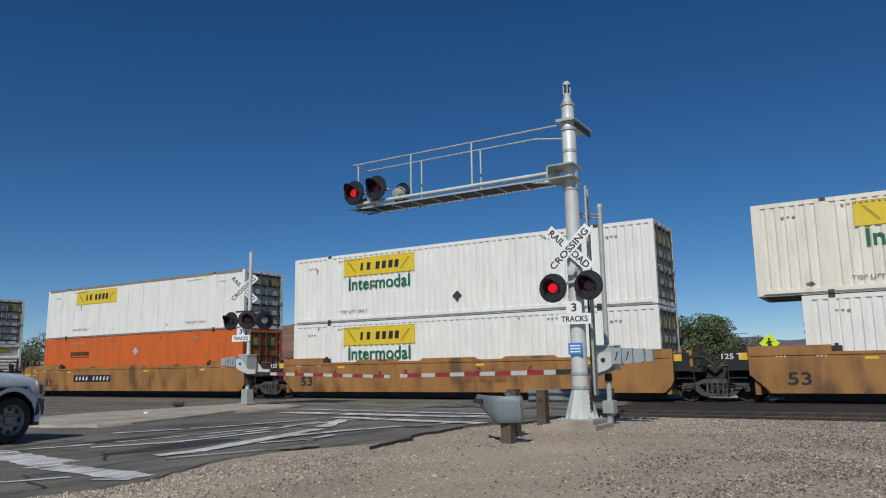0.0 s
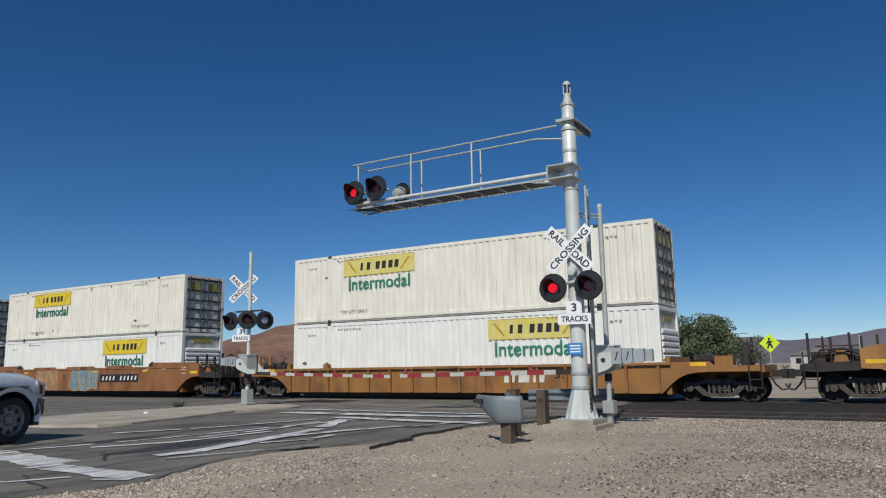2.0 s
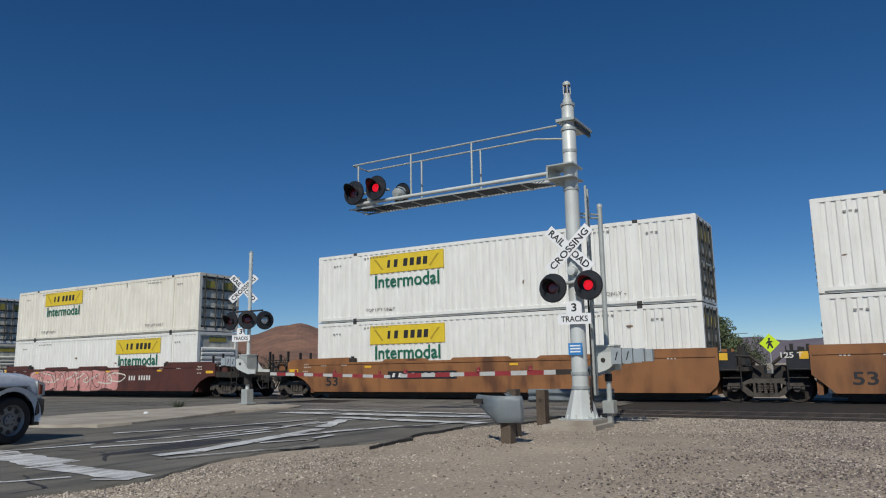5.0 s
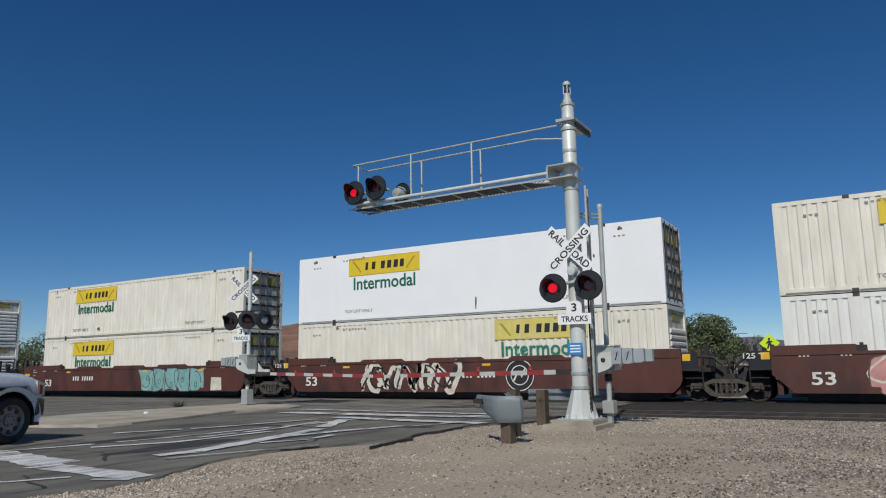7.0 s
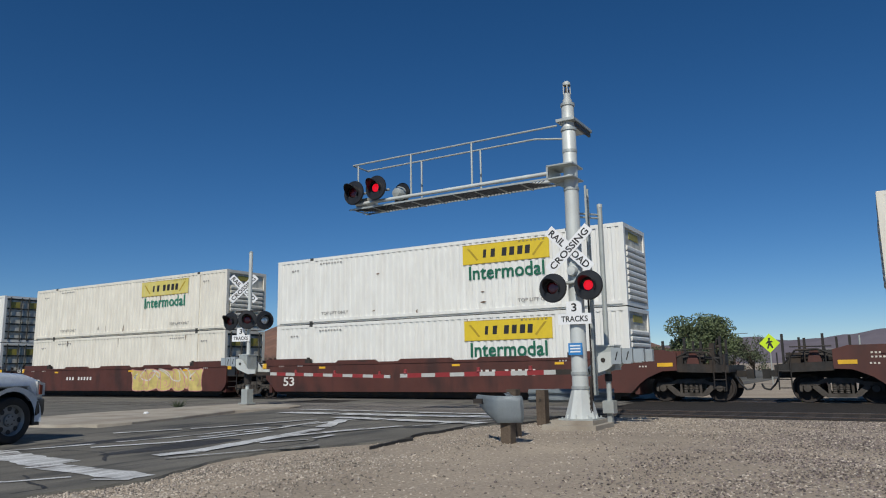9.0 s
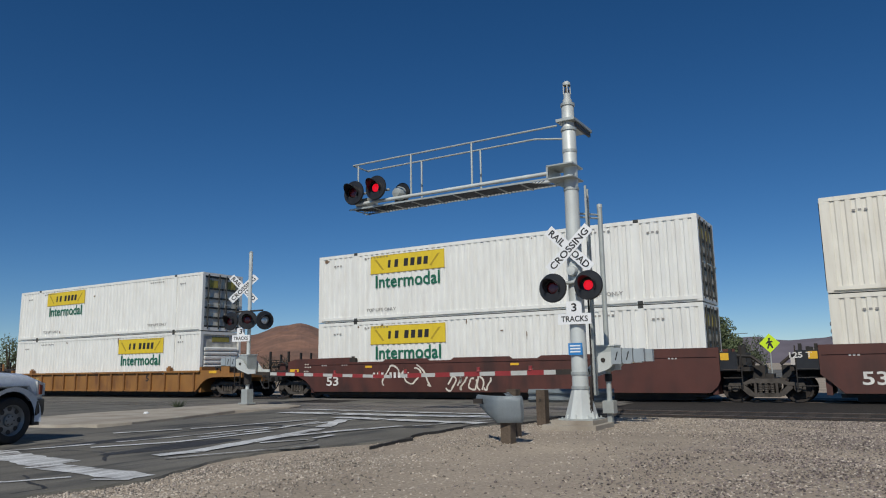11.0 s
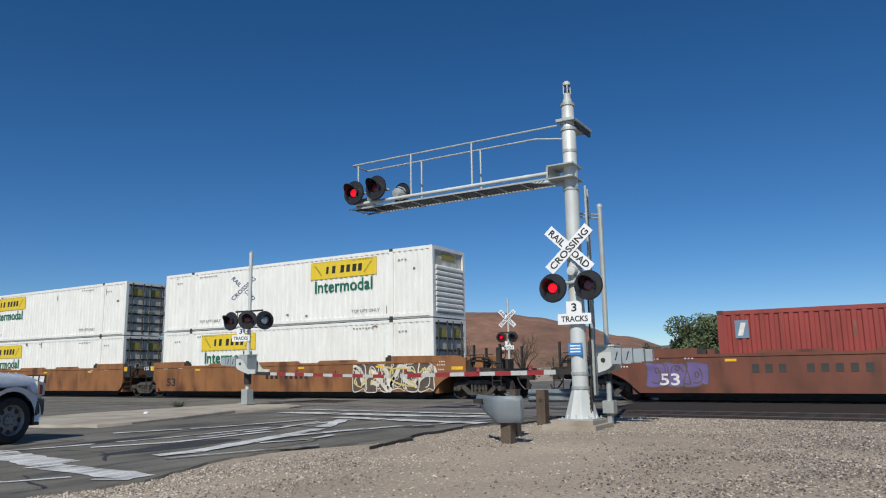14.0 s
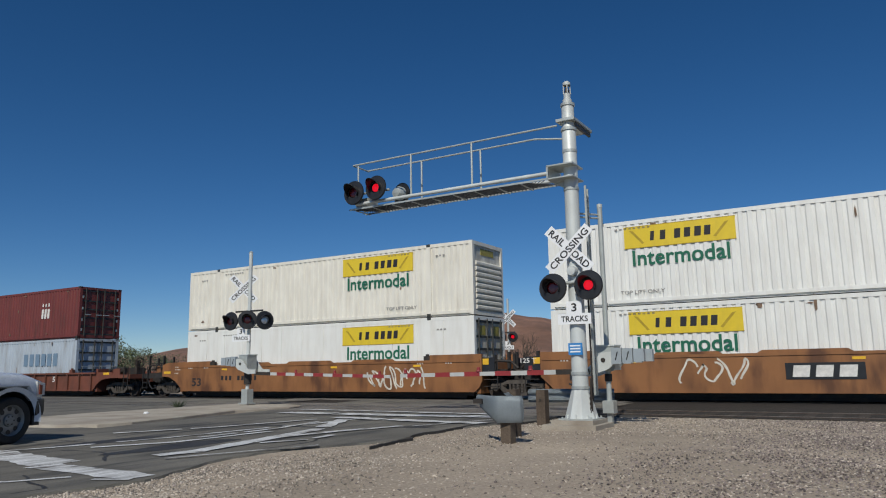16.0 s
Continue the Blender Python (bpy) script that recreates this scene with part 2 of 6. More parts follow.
def lathe(profile, axis="Z", n=24, bm=None, m=None):
    """Revolve (radius, height) pairs about an axis."""
    bm = bm or bmesh.new()
    turn = {"Z": Matrix(), "Y": Matrix.Rotation(radians(90), 4, "X"), "X": Matrix.Rotation(radians(90), 4, "Y")}[axis]
    if m is not None:
        turn = m @ turn
    rings = []
    for r, h in profile:
        rings.append([bm.verts.new(turn @ Vector((max(r, 1e-4) * math.cos(2 * math.pi * i / n), max(r, 1e-4) * math.sin(2 * math.pi * i / n), h))) for i in range(n)])
    for a, b in zip(rings, rings[1:]):
        for i in range(n):
            bm.faces.new((a[i], a[(i + 1) % n], b[(i + 1) % n], b[i]))
    return bm


def slab(points, y0, y1, bm=None):
    """A flat outline in x and z, given thickness along y."""
    bm = bm or bmesh.new()
    a = [bm.verts.new((x, y0, z)) for x, z in points]
    b = [bm.verts.new((x, y1, z)) for x, z in points]
    bm.faces.new(a)
    bm.faces.new(b[::-1])
    for i in range(len(points)):
        j = (i + 1) % len(points)
        bm.faces.new((a[i], b[i], b[j], a[j]))
    return bm


def pipe(points, r, n=8, bm=None):
    bm = bm or bmesh.new()
    for a, b in zip(points, points[1:]):
        rod(bm, a, b, r, n=n)
    return bm


LETTERING = {}


def words(text, width, height, thick=0.004):
    """Lettering in x and z that faces -y, centred, of that width and height."""
    key = (text, width, height)
    if key not in LETTERING:
        cu = bpy.data.curves.new("lettering", "FONT")
        cu.body, cu.extrude, cu.resolution_u = text, 0.01, 3
        cu.offset = 0.018
        ob = bpy.data.objects.new("lettering", cu)
        me = bpy.data.meshes.new_from_object(ob)
        bpy.data.objects.remove(ob)
        co = np.zeros(len(me.vertices) * 3)
        me.vertices.foreach_get("co", co)
        co = co.reshape(-1, 3)
        lo, hi = co.min(0), co.max(0)
        c = (co - (lo + hi) / 2) / np.maximum(hi - lo, 1e-6)
        out = np.stack([c[:, 0] * width, -c[:, 2] * thick, c[:, 1] * height], 1)
        me.vertices.foreach_set("co", out.ravel())
        LETTERING[key] = me
    return LETTERING[key].copy()


def empty_thing(name, m, label, category, group="", kind=""):
    ob = new(name)
    ob.empty_display_size = 0.2
    ob.matrix_world = m
    return tagged(ob, label, category, group, kind)


# ---- ground, road and tracks ----
TRACK_Y, NEAR_Y = 25.49, 18.85


def sheet(name, x0, x1, y0, y1, z0, z1, material, label, kind="structure", category="", parent=None):
    ob = part(name, boxes((x0, x1, y0, y1, z0, z1)), material, parent)
    return tagged(ob, label, category, kind=kind) if parent is None else ob


def build_ground():
    bm = bmesh.new()
    xs = [-3000, -300, -60] + [-30 + i for i in range(0, 41)] + [40, 300, 3000]
    ys = [-500, -60] + [-6 + i for i in range(0, 31)] + [30, 60, 300, 4000]
    grid = []
    for x in xs:
        col = []
        for y in ys:
            z = -0.035
            if -6.6 < x < 12 and -6 <= y <= 15.5:
                z += 0.03 * (noise.noise((x * 0.6, y * 0.6, 0)) - 0.2)
            col.append(bm.verts.new((x, y, z)))
        grid.append(col)
    for i in range(len(xs) - 1):
        for j in range(len(ys) - 1):
            bm.faces.new((grid[i][j], grid[i + 1][j], grid[i + 1][j + 1], grid[i][j + 1]))
    tagged(part("ground", bm, M["sand"], smooth=True), "flat sandy desert ground with loose gravel", "ground", kind="structure")


def build_road():
    bm = bmesh.new()
    # the right edge is ragged where the asphalt crumbles into the gravel
    pts, n = [], 150
    knots = [(-20, -7.6), (4.1, -7.6), (4.8, -7.5), (5.5, -7.35), (6.1, -7.5), (7.0, -8.0), (7.8, -8.15), (8.6, -8.1), (9.4, -7.75), (10.2, -7.3), (11.4, -7.45), (13.4, -7.5), (14.4, -7.3), (15.3, -6.75), (23.5, -7.1)]
    for i in range(n + 1):
        y = -20 + 43.5 * i / n
        for (y0, e0), (y1, e1) in zip(knots, knots[1:]):
            if y0 <= y <= y1:
                x = e0 + (e1 - e0) * (y - y0) / (y1 - y0)
        pts.append((x + 0.12 * noise.noise((y * 0.9, 3, 0)) + 0.12 * noise.noise((y * 3, 9, 0)), y))
    top = [bm.verts.new((x, y, -0.004)) for x, y in pts]
    low = [bm.verts.new((x + 0.05, y, -0.08)) for x, y in pts]
    left = [bm.verts.new((-15.2 if y < 10.3 else -15.2 - 0.2 * (y - 10.3), y, -0.004)) for x, y in pts]
    for i in range(n):
        bm.faces.new((left[i], top[i], top[i + 1], left[i + 1]))
        bm.faces.new((top[i], low[i], low[i + 1], top[i + 1]))
    road = tagged(part("road", bm, M["asphalt"]), "worn grey asphalt road with faded white paint", "road", kind="structure")
    sheet("road_beyond", -75, -20.2, -30, 23.2, -0.06, -0.008, M["asphalt"], "grey asphalt carriageway beyond the median", category="road")
    sheet("road_verge", -20.2, -15.2, -30, 10.2, -0.06, -0.012, M["asphalt"], "grey asphalt turning lane", category="road")
    sheet("road_far", -24, -7.0, 27.6, 140, -0.06, -0.006, M["asphalt"], "asphalt road on the other side of the tracks", category="road")
    lines = []

    def stripe(x0, y0, x1, y1, w):
        a, b = Vector((x0, y0, 0)), Vector((x1, y1, 0))
        s = (b - a).normalized().cross(Vector((0, 0, 1))) * w / 2
        q = bmesh.new()
        k = max(2, int((b - a).length / 0.18))
        up, dn = [], []
        lift = 0.003 + 0.0006 * len(lines)
        lines.append(w)
        for i in range(k + 1):
            c = a.lerp(b, i / k)
            j = 1 + 0.4 * noise.noise((c.x * 2.3, c.y * 2.3, 4)) + 0.25 * noise.noise((c.x * 6.1, c.y * 6.1, 2))
            up.append(q.verts.new(c + s * j + Vector((0, 0, lift))))
            dn.append(q.verts.new(c - s * j + Vector((0, 0, lift))))
        for i in range(k):
            c = a.lerp(b, (i + 0.5) / k)
            if noise.noise((c.x * 1.9, c.y * 1.9, 11)) < 0.46:
                q.faces.new((up[i], dn[i], dn[i + 1], up[i + 1]))
        part("painted_line", q, M["line"], road)

    def band(points, w):
        for (x0, y0), (x1, y1) in zip(points, points[1:]):
            stripe(x0, y0, x1, y1, w)

    # the near stop bar, worn into two pieces and a thin line
    band([(-14.0, 6.55), (-9.75, 5.93)], 0.62)
    band([(-9.72, 5.72), (-8.61, 5.68), (-7.53, 5.61)], 0.44)
    band([(-9.4, 4.45), (-8.66, 4.66), (-8.33, 5.26)], 0.11)
    band([(-7.9, 5.24), (-7.48, 5.44)], 0.09)
    # lane lines and the tapering hatch
    band([(-12.25, 6.2), (-11.85, 7.44), (-11.51, 9.15), (-11.38, 11.16), (-11.15, 12.84), (-11.2, 14.9)], 0.15)
    band([(-11.26, 7.41), (-10.65, 8.6), (-10.62, 10.88)], 0.17)
    band([(-9.22, 7.1), (-9.1, 7.7), (-9.57, 9.8), (-10.0, 11.52), (-11.35, 14.1)], 0.34)
    band([(-9.09, 9.05), (-8.72, 9.8), (-8.84, 10.66)], 0.16)
    band([(-9.52, 10.05), (-9.31, 11.23), (-8.81, 12.84)], 0.24)
    band([(-13.4, 9.29), (-12.53, 11.2), (-12.03, 13.85)], 0.16)
    band([(-10.9, 9.3), (-10.95, 11.4), (-11.4, 13.2)], 0.12)
    # the bars before the tracks
    band([(-14.9, 15.75), (-10.95, 15.69), (-8.0, 15.93)], 0.62)
    band([(-12.0, 14.55), (-9.27, 14.19), (-7.5, 14.02)], 0.42)
    band([(-15.4, 17.1), (-8.6, 16.75)], 0.28)
    for x0, y0, x1, y1, w in ((-10.4, 6.9, -9.8, 9.6, 0.7), (-12.2, 7.0, -11.9, 9.5, 0.5), (-13.2, 12.2, -10.5, 11.9, 0.25)):
        a = bmesh.new()
        ring = []
        for i in range(18):
            t = 2 * math.pi * i / 18
            j = 1 + 0.3 * noise.noise((math.cos(t) * 2, math.sin(t) * 2, x0))
            ring.append(a.verts.new(((x0 + x1) / 2 + math.cos(t) * j * max(abs(x1 - x0) / 2, w / 2), (y0 + y1) / 2 + math.sin(t) * j * max(abs(y1 - y0) / 2, w / 2), -0.001)))
        a.faces.new(ring)
        part("tar_patch", a, M["tar"], road)
    rng = random.Random(21)
    for i in range(16):
        x, y = rng.uniform(-14.5, -7.9), rng.uniform(5.0, 16.5)
        if rng.random() < 0.3:
            stripe(x, y, x + rng.uniform(0.3, 1.0), y + rng.uniform(1.0, 2.6), rng.uniform(0.04, 0.09))
        q = bmesh.new()
        a = None
        p = Vector((rng.uniform(-14.5, -8), rng.uniform(4.5, 16), -0.0015))
        ang = rng.uniform(-0.5, 0.5) + (math.pi / 2 if i % 2 else 0)
        for k in range(9):
            n_ = Vector((-math.sin(ang), math.cos(ang), 0)) * rng.uniform(0.012, 0.03)
            b = (q.verts.new(p - n_), q.verts.new(p + n_))
            if a:
                q.faces.new((a[0], b[0], b[1], a[1]))
            a = b
            ang += rng.uniform(-0.35, 0.35)
            p = p + Vector((math.cos(ang), math.sin(ang), 0)) * 0.28
            p.x = max(-15, min(-7.8, p.x))
        part("tar_seam", q, M["tar"], road)
    # the broken black lip where the old surfacing ends in the gravel
    q = bmesh.new()
    edge = [(-6.96, 9.28), (-7.07, 9.97), (-7.13, 10.65), (-7.47, 11.43), (-7.44, 12.19), (-7.52, 13.45), (-7.4, 14.2), (-6.77, 14.5), (-6.64, 15.25), (-6.9, 16.6), (-5.9, 17.2), (-4.8, 17.4)]
    a = None
    for (x0, y0), (x1, y1) in zip(edge, edge[1:]):
        n = max(3, int(math.hypot(x1 - x0, y1 - y0) / 0.12))
        d = Vector((x1 - x0, y1 - y0, 0)).normalized()
        o = Vector((-d.y, d.x, 0))
        for i in range(n):
            c = Vector((x0 + (x1 - x0) * i / n, y0 + (y1 - y0) * i / n, 0)) + o * 0.12 * noise.noise((x0 + i * 0.33, y0, 7))
            wd = 0.008 + 0.05 * abs(noise.noise((i * 0.6, x0, 2)))
            b = [q.verts.new(c - o * wd + Vector((0, 0, -0.05))), q.verts.new(c - o * wd * 0.7 + Vector((0, 0, 0.012))), q.verts.new(c + o * wd * 0.6 + Vector((0, 0, 0.016))), q.verts.new(c + o * wd + Vector((0, 0, -0.05)))]
            if a:
                for m_ in range(3):
                    q.faces.new((a[m_], b[m_], b[m_ + 1], a[m_ + 1]))
            a = b
    part("broken_edge", q, M["tar"], road, "ragged black asphalt lip")
    cover = lathe([(0.001, 0.002), (0.28, 0.002), (0.30, -0.004), (0.36, -0.003), (0.38, -0.02)], "Z", 24)
    part("access_cover", cover, M["tar"], road, "round dark iron access cover").location = (-8.42, 12.9, 0.0)
    # median with a rounded kerb
    bm = bmesh.new()
    k = [(-16.3, 9.85), (-15.6, 10.4), (-15.45, 11.2), (-15.8, 12.8), (-16.7, 15.6), (-16.2, 17.4), (-16.6, 18.4), (-17.6, 18.8), (-19.9, 18.8), (-20.3, 13.2), (-19.6, 9.8), (-17.4, 9.7)]
    rings = []
    for inset, z in ((0.0, -0.05), (0.02, 0.04), (0.08, 0.06)):
        c = Vector((-18.5, 14))
        rings.append([bm.verts.new((*(Vector(p) + (c - Vector(p)).normalized() * inset), z)) for p in k])
    for a, b in zip(rings, rings[1:]):
        for i in range(len(k)):
            j = (i + 1) % len(k)
            bm.faces.new((a[i], a[j], b[j], b[i]))
    bm.faces.new(rings[-1])
    tagged(part("median", bm, M["concrete"]), "pale concrete median island with a low kerb", "median", kind="structure")


def build_track(y, name, dark):
    x0, x1 = -140.0, 60.0
    bm = bmesh.new()
    prof = [(-3.35, -0.052), (-1.35, -0.045), (1.35, -0.045), (2.6, -0.052)] if dark else [(-1.25, -0.058), (-0.95, -0.045), (1.35, -0.045), (3.35, -0.052)]
    cols = []
    for i in range(101):
        x = x0 + (x1 - x0) * i / 100
        cols.append([bm.verts.new((x, y + a, b + 0.028 + 0.004 * noise.noise((x, a, y)))) for a, b in prof])
    for a, b in zip(cols, cols[1:]):
        for i in range(3):
            bm.faces.new((a[i], b[i], b[i + 1], a[i + 1]))
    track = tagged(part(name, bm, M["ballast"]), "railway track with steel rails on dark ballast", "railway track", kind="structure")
    for s in (-0.7525, 0.7525):
        outline = [(-0.07, -0.17), (0.07, -0.17), (0.07, -0.155), (0.012, -0.14), (0.012, -0.045), (0.036, -0.035), (0.036, -0.006), (0.028, 0.0), (-0.028, 0.0), (-0.036, -0.006), (-0.036, -0.035), (-0.012, -0.045), (-0.012, -0.14), (-0.07, -0.155)]
        bm = bmesh.new()
        a = [bm.verts.new((x0, y + s + p, z)) for p, z in outline]
        b = [bm.verts.new((x1, y + s + p, z)) for p, z in outline]
        for i in range(len(a)):
            j = (i + 1) % len(a)
            bm.faces.new((a[i], a[j], b[j], b[i]))
        part("rail", bm, M["rail"], track)
        part("rail_head", boxes((x0, x1, y + s - 0.026, y + s + 0.026, -0.002, 0.003)), M["railtop"], track, "shiny worn rail head")
    tie = None
    for i in range(40):
        x = -6.4 + i * 0.54
        if tie is None:
            tie = part("sleeper", boxes((-0.11, 0.11, -1.3, 1.3, -0.2, -0.010)), M["tie"], track)
            o = tie
        else:
            o = part_of("sleeper", tie.data, None, track)
        o.location = (x, y, 0)
    # crossing panels in the road
    data = None
    for i in range(6):
        for a, b in ((-2.1, -0.84), (-0.66, 0.66), (0.84, 2.1)):
            bm = boxes((0.01, 2.43, a, b, -0.12, -0.001))
            o = part("crossing_panel", bm, M["panel"], track)
            o.location = (-22.0 + i * 2.44, y, 0)
    return track


def build_gravel(name, count, spread, material, label, seed):
    """Loose stones scattered as thickly as spread(x, y) says."""
    rng = np.random.default_rng(seed)
    ico = bmesh.new()
    bmesh.ops.create_icosphere(ico, subdivisions=1, radius=1)
    base = np.array([v.co[:] for v in ico.verts])
    faces = np.array([[v.index for v in f.verts] for f in ico.faces])
    ico.free()
    pts = []
    while len(pts) < count:
        x, y = rng.uniform(-7.7, 3.5), 4.0 + 13.4 * rng.uniform() ** 1.5
        if rng.uniform() < spread(x, y) * (0.55 + 0.9 * max(0, noise.noise((x * 0.8, y * 0.8, 7)) + 0.35)):
            pts.append((x, y))
    pts = np.array(pts)
    n = len(pts)
    size = 0.006 + 0.014 * rng.uniform(size=n) ** 2.2
    rot = rng.uniform(0, 6.28, n)
    sq = rng.uniform(0.45, 0.85, n)
    jit = 1 + 0.28 * rng.standard_normal((n, len(base), 1))
    v = base[None] * jit * size[:, None, None]
    c, s = np.cos(rot)[:, None], np.sin(rot)[:, None]
    x = v[:, :, 0] * c - v[:, :, 1] * s * 0.75
    y = v[:, :, 0] * s + v[:, :, 1] * c * 0.75
    z = v[:, :, 2] * sq[:, None]
    zg = np.array([-0.035 + (0.03 * (noise.noise((p[0] * 0.6, p[1] * 0.6, 0)) - 0.2) if p[0] > -6.6 and p[1] < 15.5 else 0) for p in pts])
    out = np.stack([x + pts[:, 0:1], y + pts[:, 1:2], z + zg[:, None] + size[:, None] * 0.3], -1).reshape(-1, 3)
    f = (faces[None] + (np.arange(n) * len(base))[:, None, None]).reshape(-1, 3)
    me = bpy.data.meshes.new(name)
    me.vertices.add(len(out))
    me.vertices.foreach_set("co", out.ravel())
    me.loops.add(f.size)
    me.loops.foreach_set("vertex_index", f.ravel().astype(np.int32))
    me.polygons.add(len(f))
    me.polygons.foreach_set("loop_start", np.arange(0, f.size, 3, dtype=np.int32))
    me.update()
    tagged(part_of(name, me, material), label, "gravel", kind="stuff")


def pale_spread(x, y):
    edge = math.exp(-((x + 7.0 - 0.10 * (y - 5)) / 1.2) ** 2) * (1.0 if y < 9 else 0.35)
    east = 0.55 * max(0.0, min(1.0, (x + 3.4) / 2.5))
    back = 0.55 * max(0.0, min(1.0, (y - 11.5) / 3))
    return max(edge, east, back, 0.10)


def dark_spread(x, y):
    return max(0.05, min(1.0, (x + 3.4) / 2.4)) * max(0.15, min(1.0, (y - 4) / 5)) if x > -4 else 0.015


def build_litter():
    rng = random.Random(9)
    w = bmesh.new()
    for _ in range(60):
        a, r = rng.uniform(0, 6.28), rng.uniform(0.1, 0.32)
        tip = Vector((-20.5 + math.cos(a) * r, 16.6 + math.sin(a) * r, rng.uniform(0.1, 0.3)))
        rod(w, (-20.5, 16.6, -0.01), tip, 0.012, 0.004, n=4)
    tagged(part("weed_tuft", w, M["leaf_dark"]), "small green weed tuft growing by the median", "weed")
    bag = bmesh.new()
    bmesh.ops.create_icosphere(bag, subdivisions=2, radius=0.08)
    for v in bag.verts:
        v.co *= 1 + 0.5 * noise.noise(v.co * 9)
        v.co.z *= 0.5
    o = tagged(part("litter_bag", bag, M["signwhite"]), "crumpled white plastic litter on the median", "litter")
    o.location = (-17.9, 13.4, 0.085)


build_ground()
build_road()
build_litter()
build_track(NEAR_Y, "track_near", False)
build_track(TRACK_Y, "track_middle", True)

# ---- the freight train ----
# how far the train has come, in metres, at each time
RUN = [(0, 0.0), (2, 42.7), (4, 85.3), (6, 127.73), (8, 169.92), (10, 211.8), (12, 253.3), (14, 294.36), (16, 334.9)]
HALF = 8.077
MID_Z, LOW_Z = 3.214, 0.28
MOVING = []
CACHE = {}


def shared(key, make):
    """One mesh for all pieces that are alike."""
    if key not in CACHE:
        bm = make()
        bmesh.ops.recalc_face_normals(bm, faces=bm.faces)
        me = bpy.data.meshes.new(key[0])
        bm.to_mesh(me)
        bm.free()
        CACHE[key] = me
    return CACHE[key]


def piece(name, key, make, material, parent, label="", loc=None, rot=None, smooth=False):
    me = shared((name, material.name, *key), make)
    ob = part_of(name, me, material, parent, label, smooth)
    if loc:
        ob.location = loc
    if rot:
        ob.rotation_euler = rot
    return ob


def lettered(text, w, h, material, parent, loc, label="", name="lettering"):
    me = words(text, w, h)
    key = ("lettering", text, w, h, material.name)
    if key not in CACHE:
        CACHE[key] = me
    ob = part_of(name, CACHE[key], material, parent, label)
    ob.location = loc
    return ob


def corrugated(x0, x1, z0, z1, y, pitch=0.278, depth=0.034):
    bm = bmesh.new()
    n = max(1, round((x1 - x0) / pitch))
    p = (x1 - x0) / n
    xy = []
    for i in range(n):
        a = x0 + i * p
        xy += [(a, y), (a + p * 0.40, y), (a + p * 0.54, y + depth), (a + p * 0.86, y + depth)]
    xy.append((x1, y))
    lo = [bm.verts.new((a, b, z0)) for a, b in xy]
    hi = [bm.verts.new((a, b, z1)) for a, b in xy]
    for i in range(len(xy) - 1):
        bm.faces.new((lo[i], lo[i + 1], hi[i + 1], hi[i]))
    return bm


def panelled(x0, x1, z0, z1, y, width=1.22):
    bm = bmesh.new()
    n = max(1, round((x1 - x0) / width))
    p = (x1 - x0) / n
    xy = []
    for i in range(n):
        a = x0 + i * p
        xy += [(a, y + 0.02), (a + 0.014, y + 0.02), (a + 0.016, y), (a + p - 0.014, y), (a + p - 0.012, y + 0.02)]
    lo = [bm.verts.new((a, b, z0)) for a, b in xy]
    hi = [bm.verts.new((a, b, z1)) for a, b in xy]
    for i in range(len(xy) - 1):
        bm.faces.new((lo[i], lo[i + 1], hi[i + 1], hi[i]))
    return bm


def side_wall(style, length, h):
    e = length / 2 - 0.15
    make = {"corr": corrugated, "panel": panelled}.get(style)
    if make:
        return lambda: make(-e, e, 0.17, h - 0.12, -1.292)
    return lambda: boxes((-e, e, -1.295, -1.26, 0.17, h - 0.12))


def end_doors(box_ob, h, door, parent_sign, sign_mat):
    """Double doors on one end: two leaves, dark cross bars, four lock rods, hinges and a small sign."""
    x, s = parent_sign

    def plate(d0, d1, y0, y1, z0, z1):
        return boxes((min(x + s * d0, x + s * d1), max(x + s * d0, x + s * d1), y0, y1, z0, z1))
    for a, b in ((-1.14, -0.01), (0.01, 1.14)):
        leaf = piece("door", (h, a, x, s), lambda: plate(0, 0.03, a, b, 0.18, h - 0.16), door, box_ob, "grimy steel container door")
        for z in (0.18, 0.62, 1.10, 1.58, 2.06, h - 0.25):
            piece("door_bar", (h, a, x, s, z), lambda: plate(0.028, 0.07, a + 0.01, b - 0.01, z, z + 0.085), M["doorbar"], leaf, "dark cross bar")
        for y in (a + 0.22, b - 0.22):
            piece("lock_rod", (h, y, x, s), lambda: rods(((x + s * 0.095, y, 0.1), (x + s * 0.095, y, h - 0.08), 0.034), n=8), M["doorbar"], leaf, "upright dark lock rod")
            piece("rod_handle", (h, y, x, s), lambda: plate(0.10, 0.13, y - 0.03, y + 0.34, 1.30, 1.345), M["galv"], leaf)
        for z in (0.4, 0.95, 1.6, 2.25):
            y0 = a if a < 0 else b - 0.09
            piece("hinge", (h, a, x, s, z), lambda: plate(0, 0.09, y0, y0 + 0.09, z, z + 0.14), M["galv"], leaf)
        if sign_mat:
            piece("sign_band", (h, a, x, s), lambda: plate(0.03, 0.045, a + 0.28, b - 0.28, h - 0.74, h - 0.36), sign_mat, leaf, "small grimy yellow sign")


SCUFF = [0]


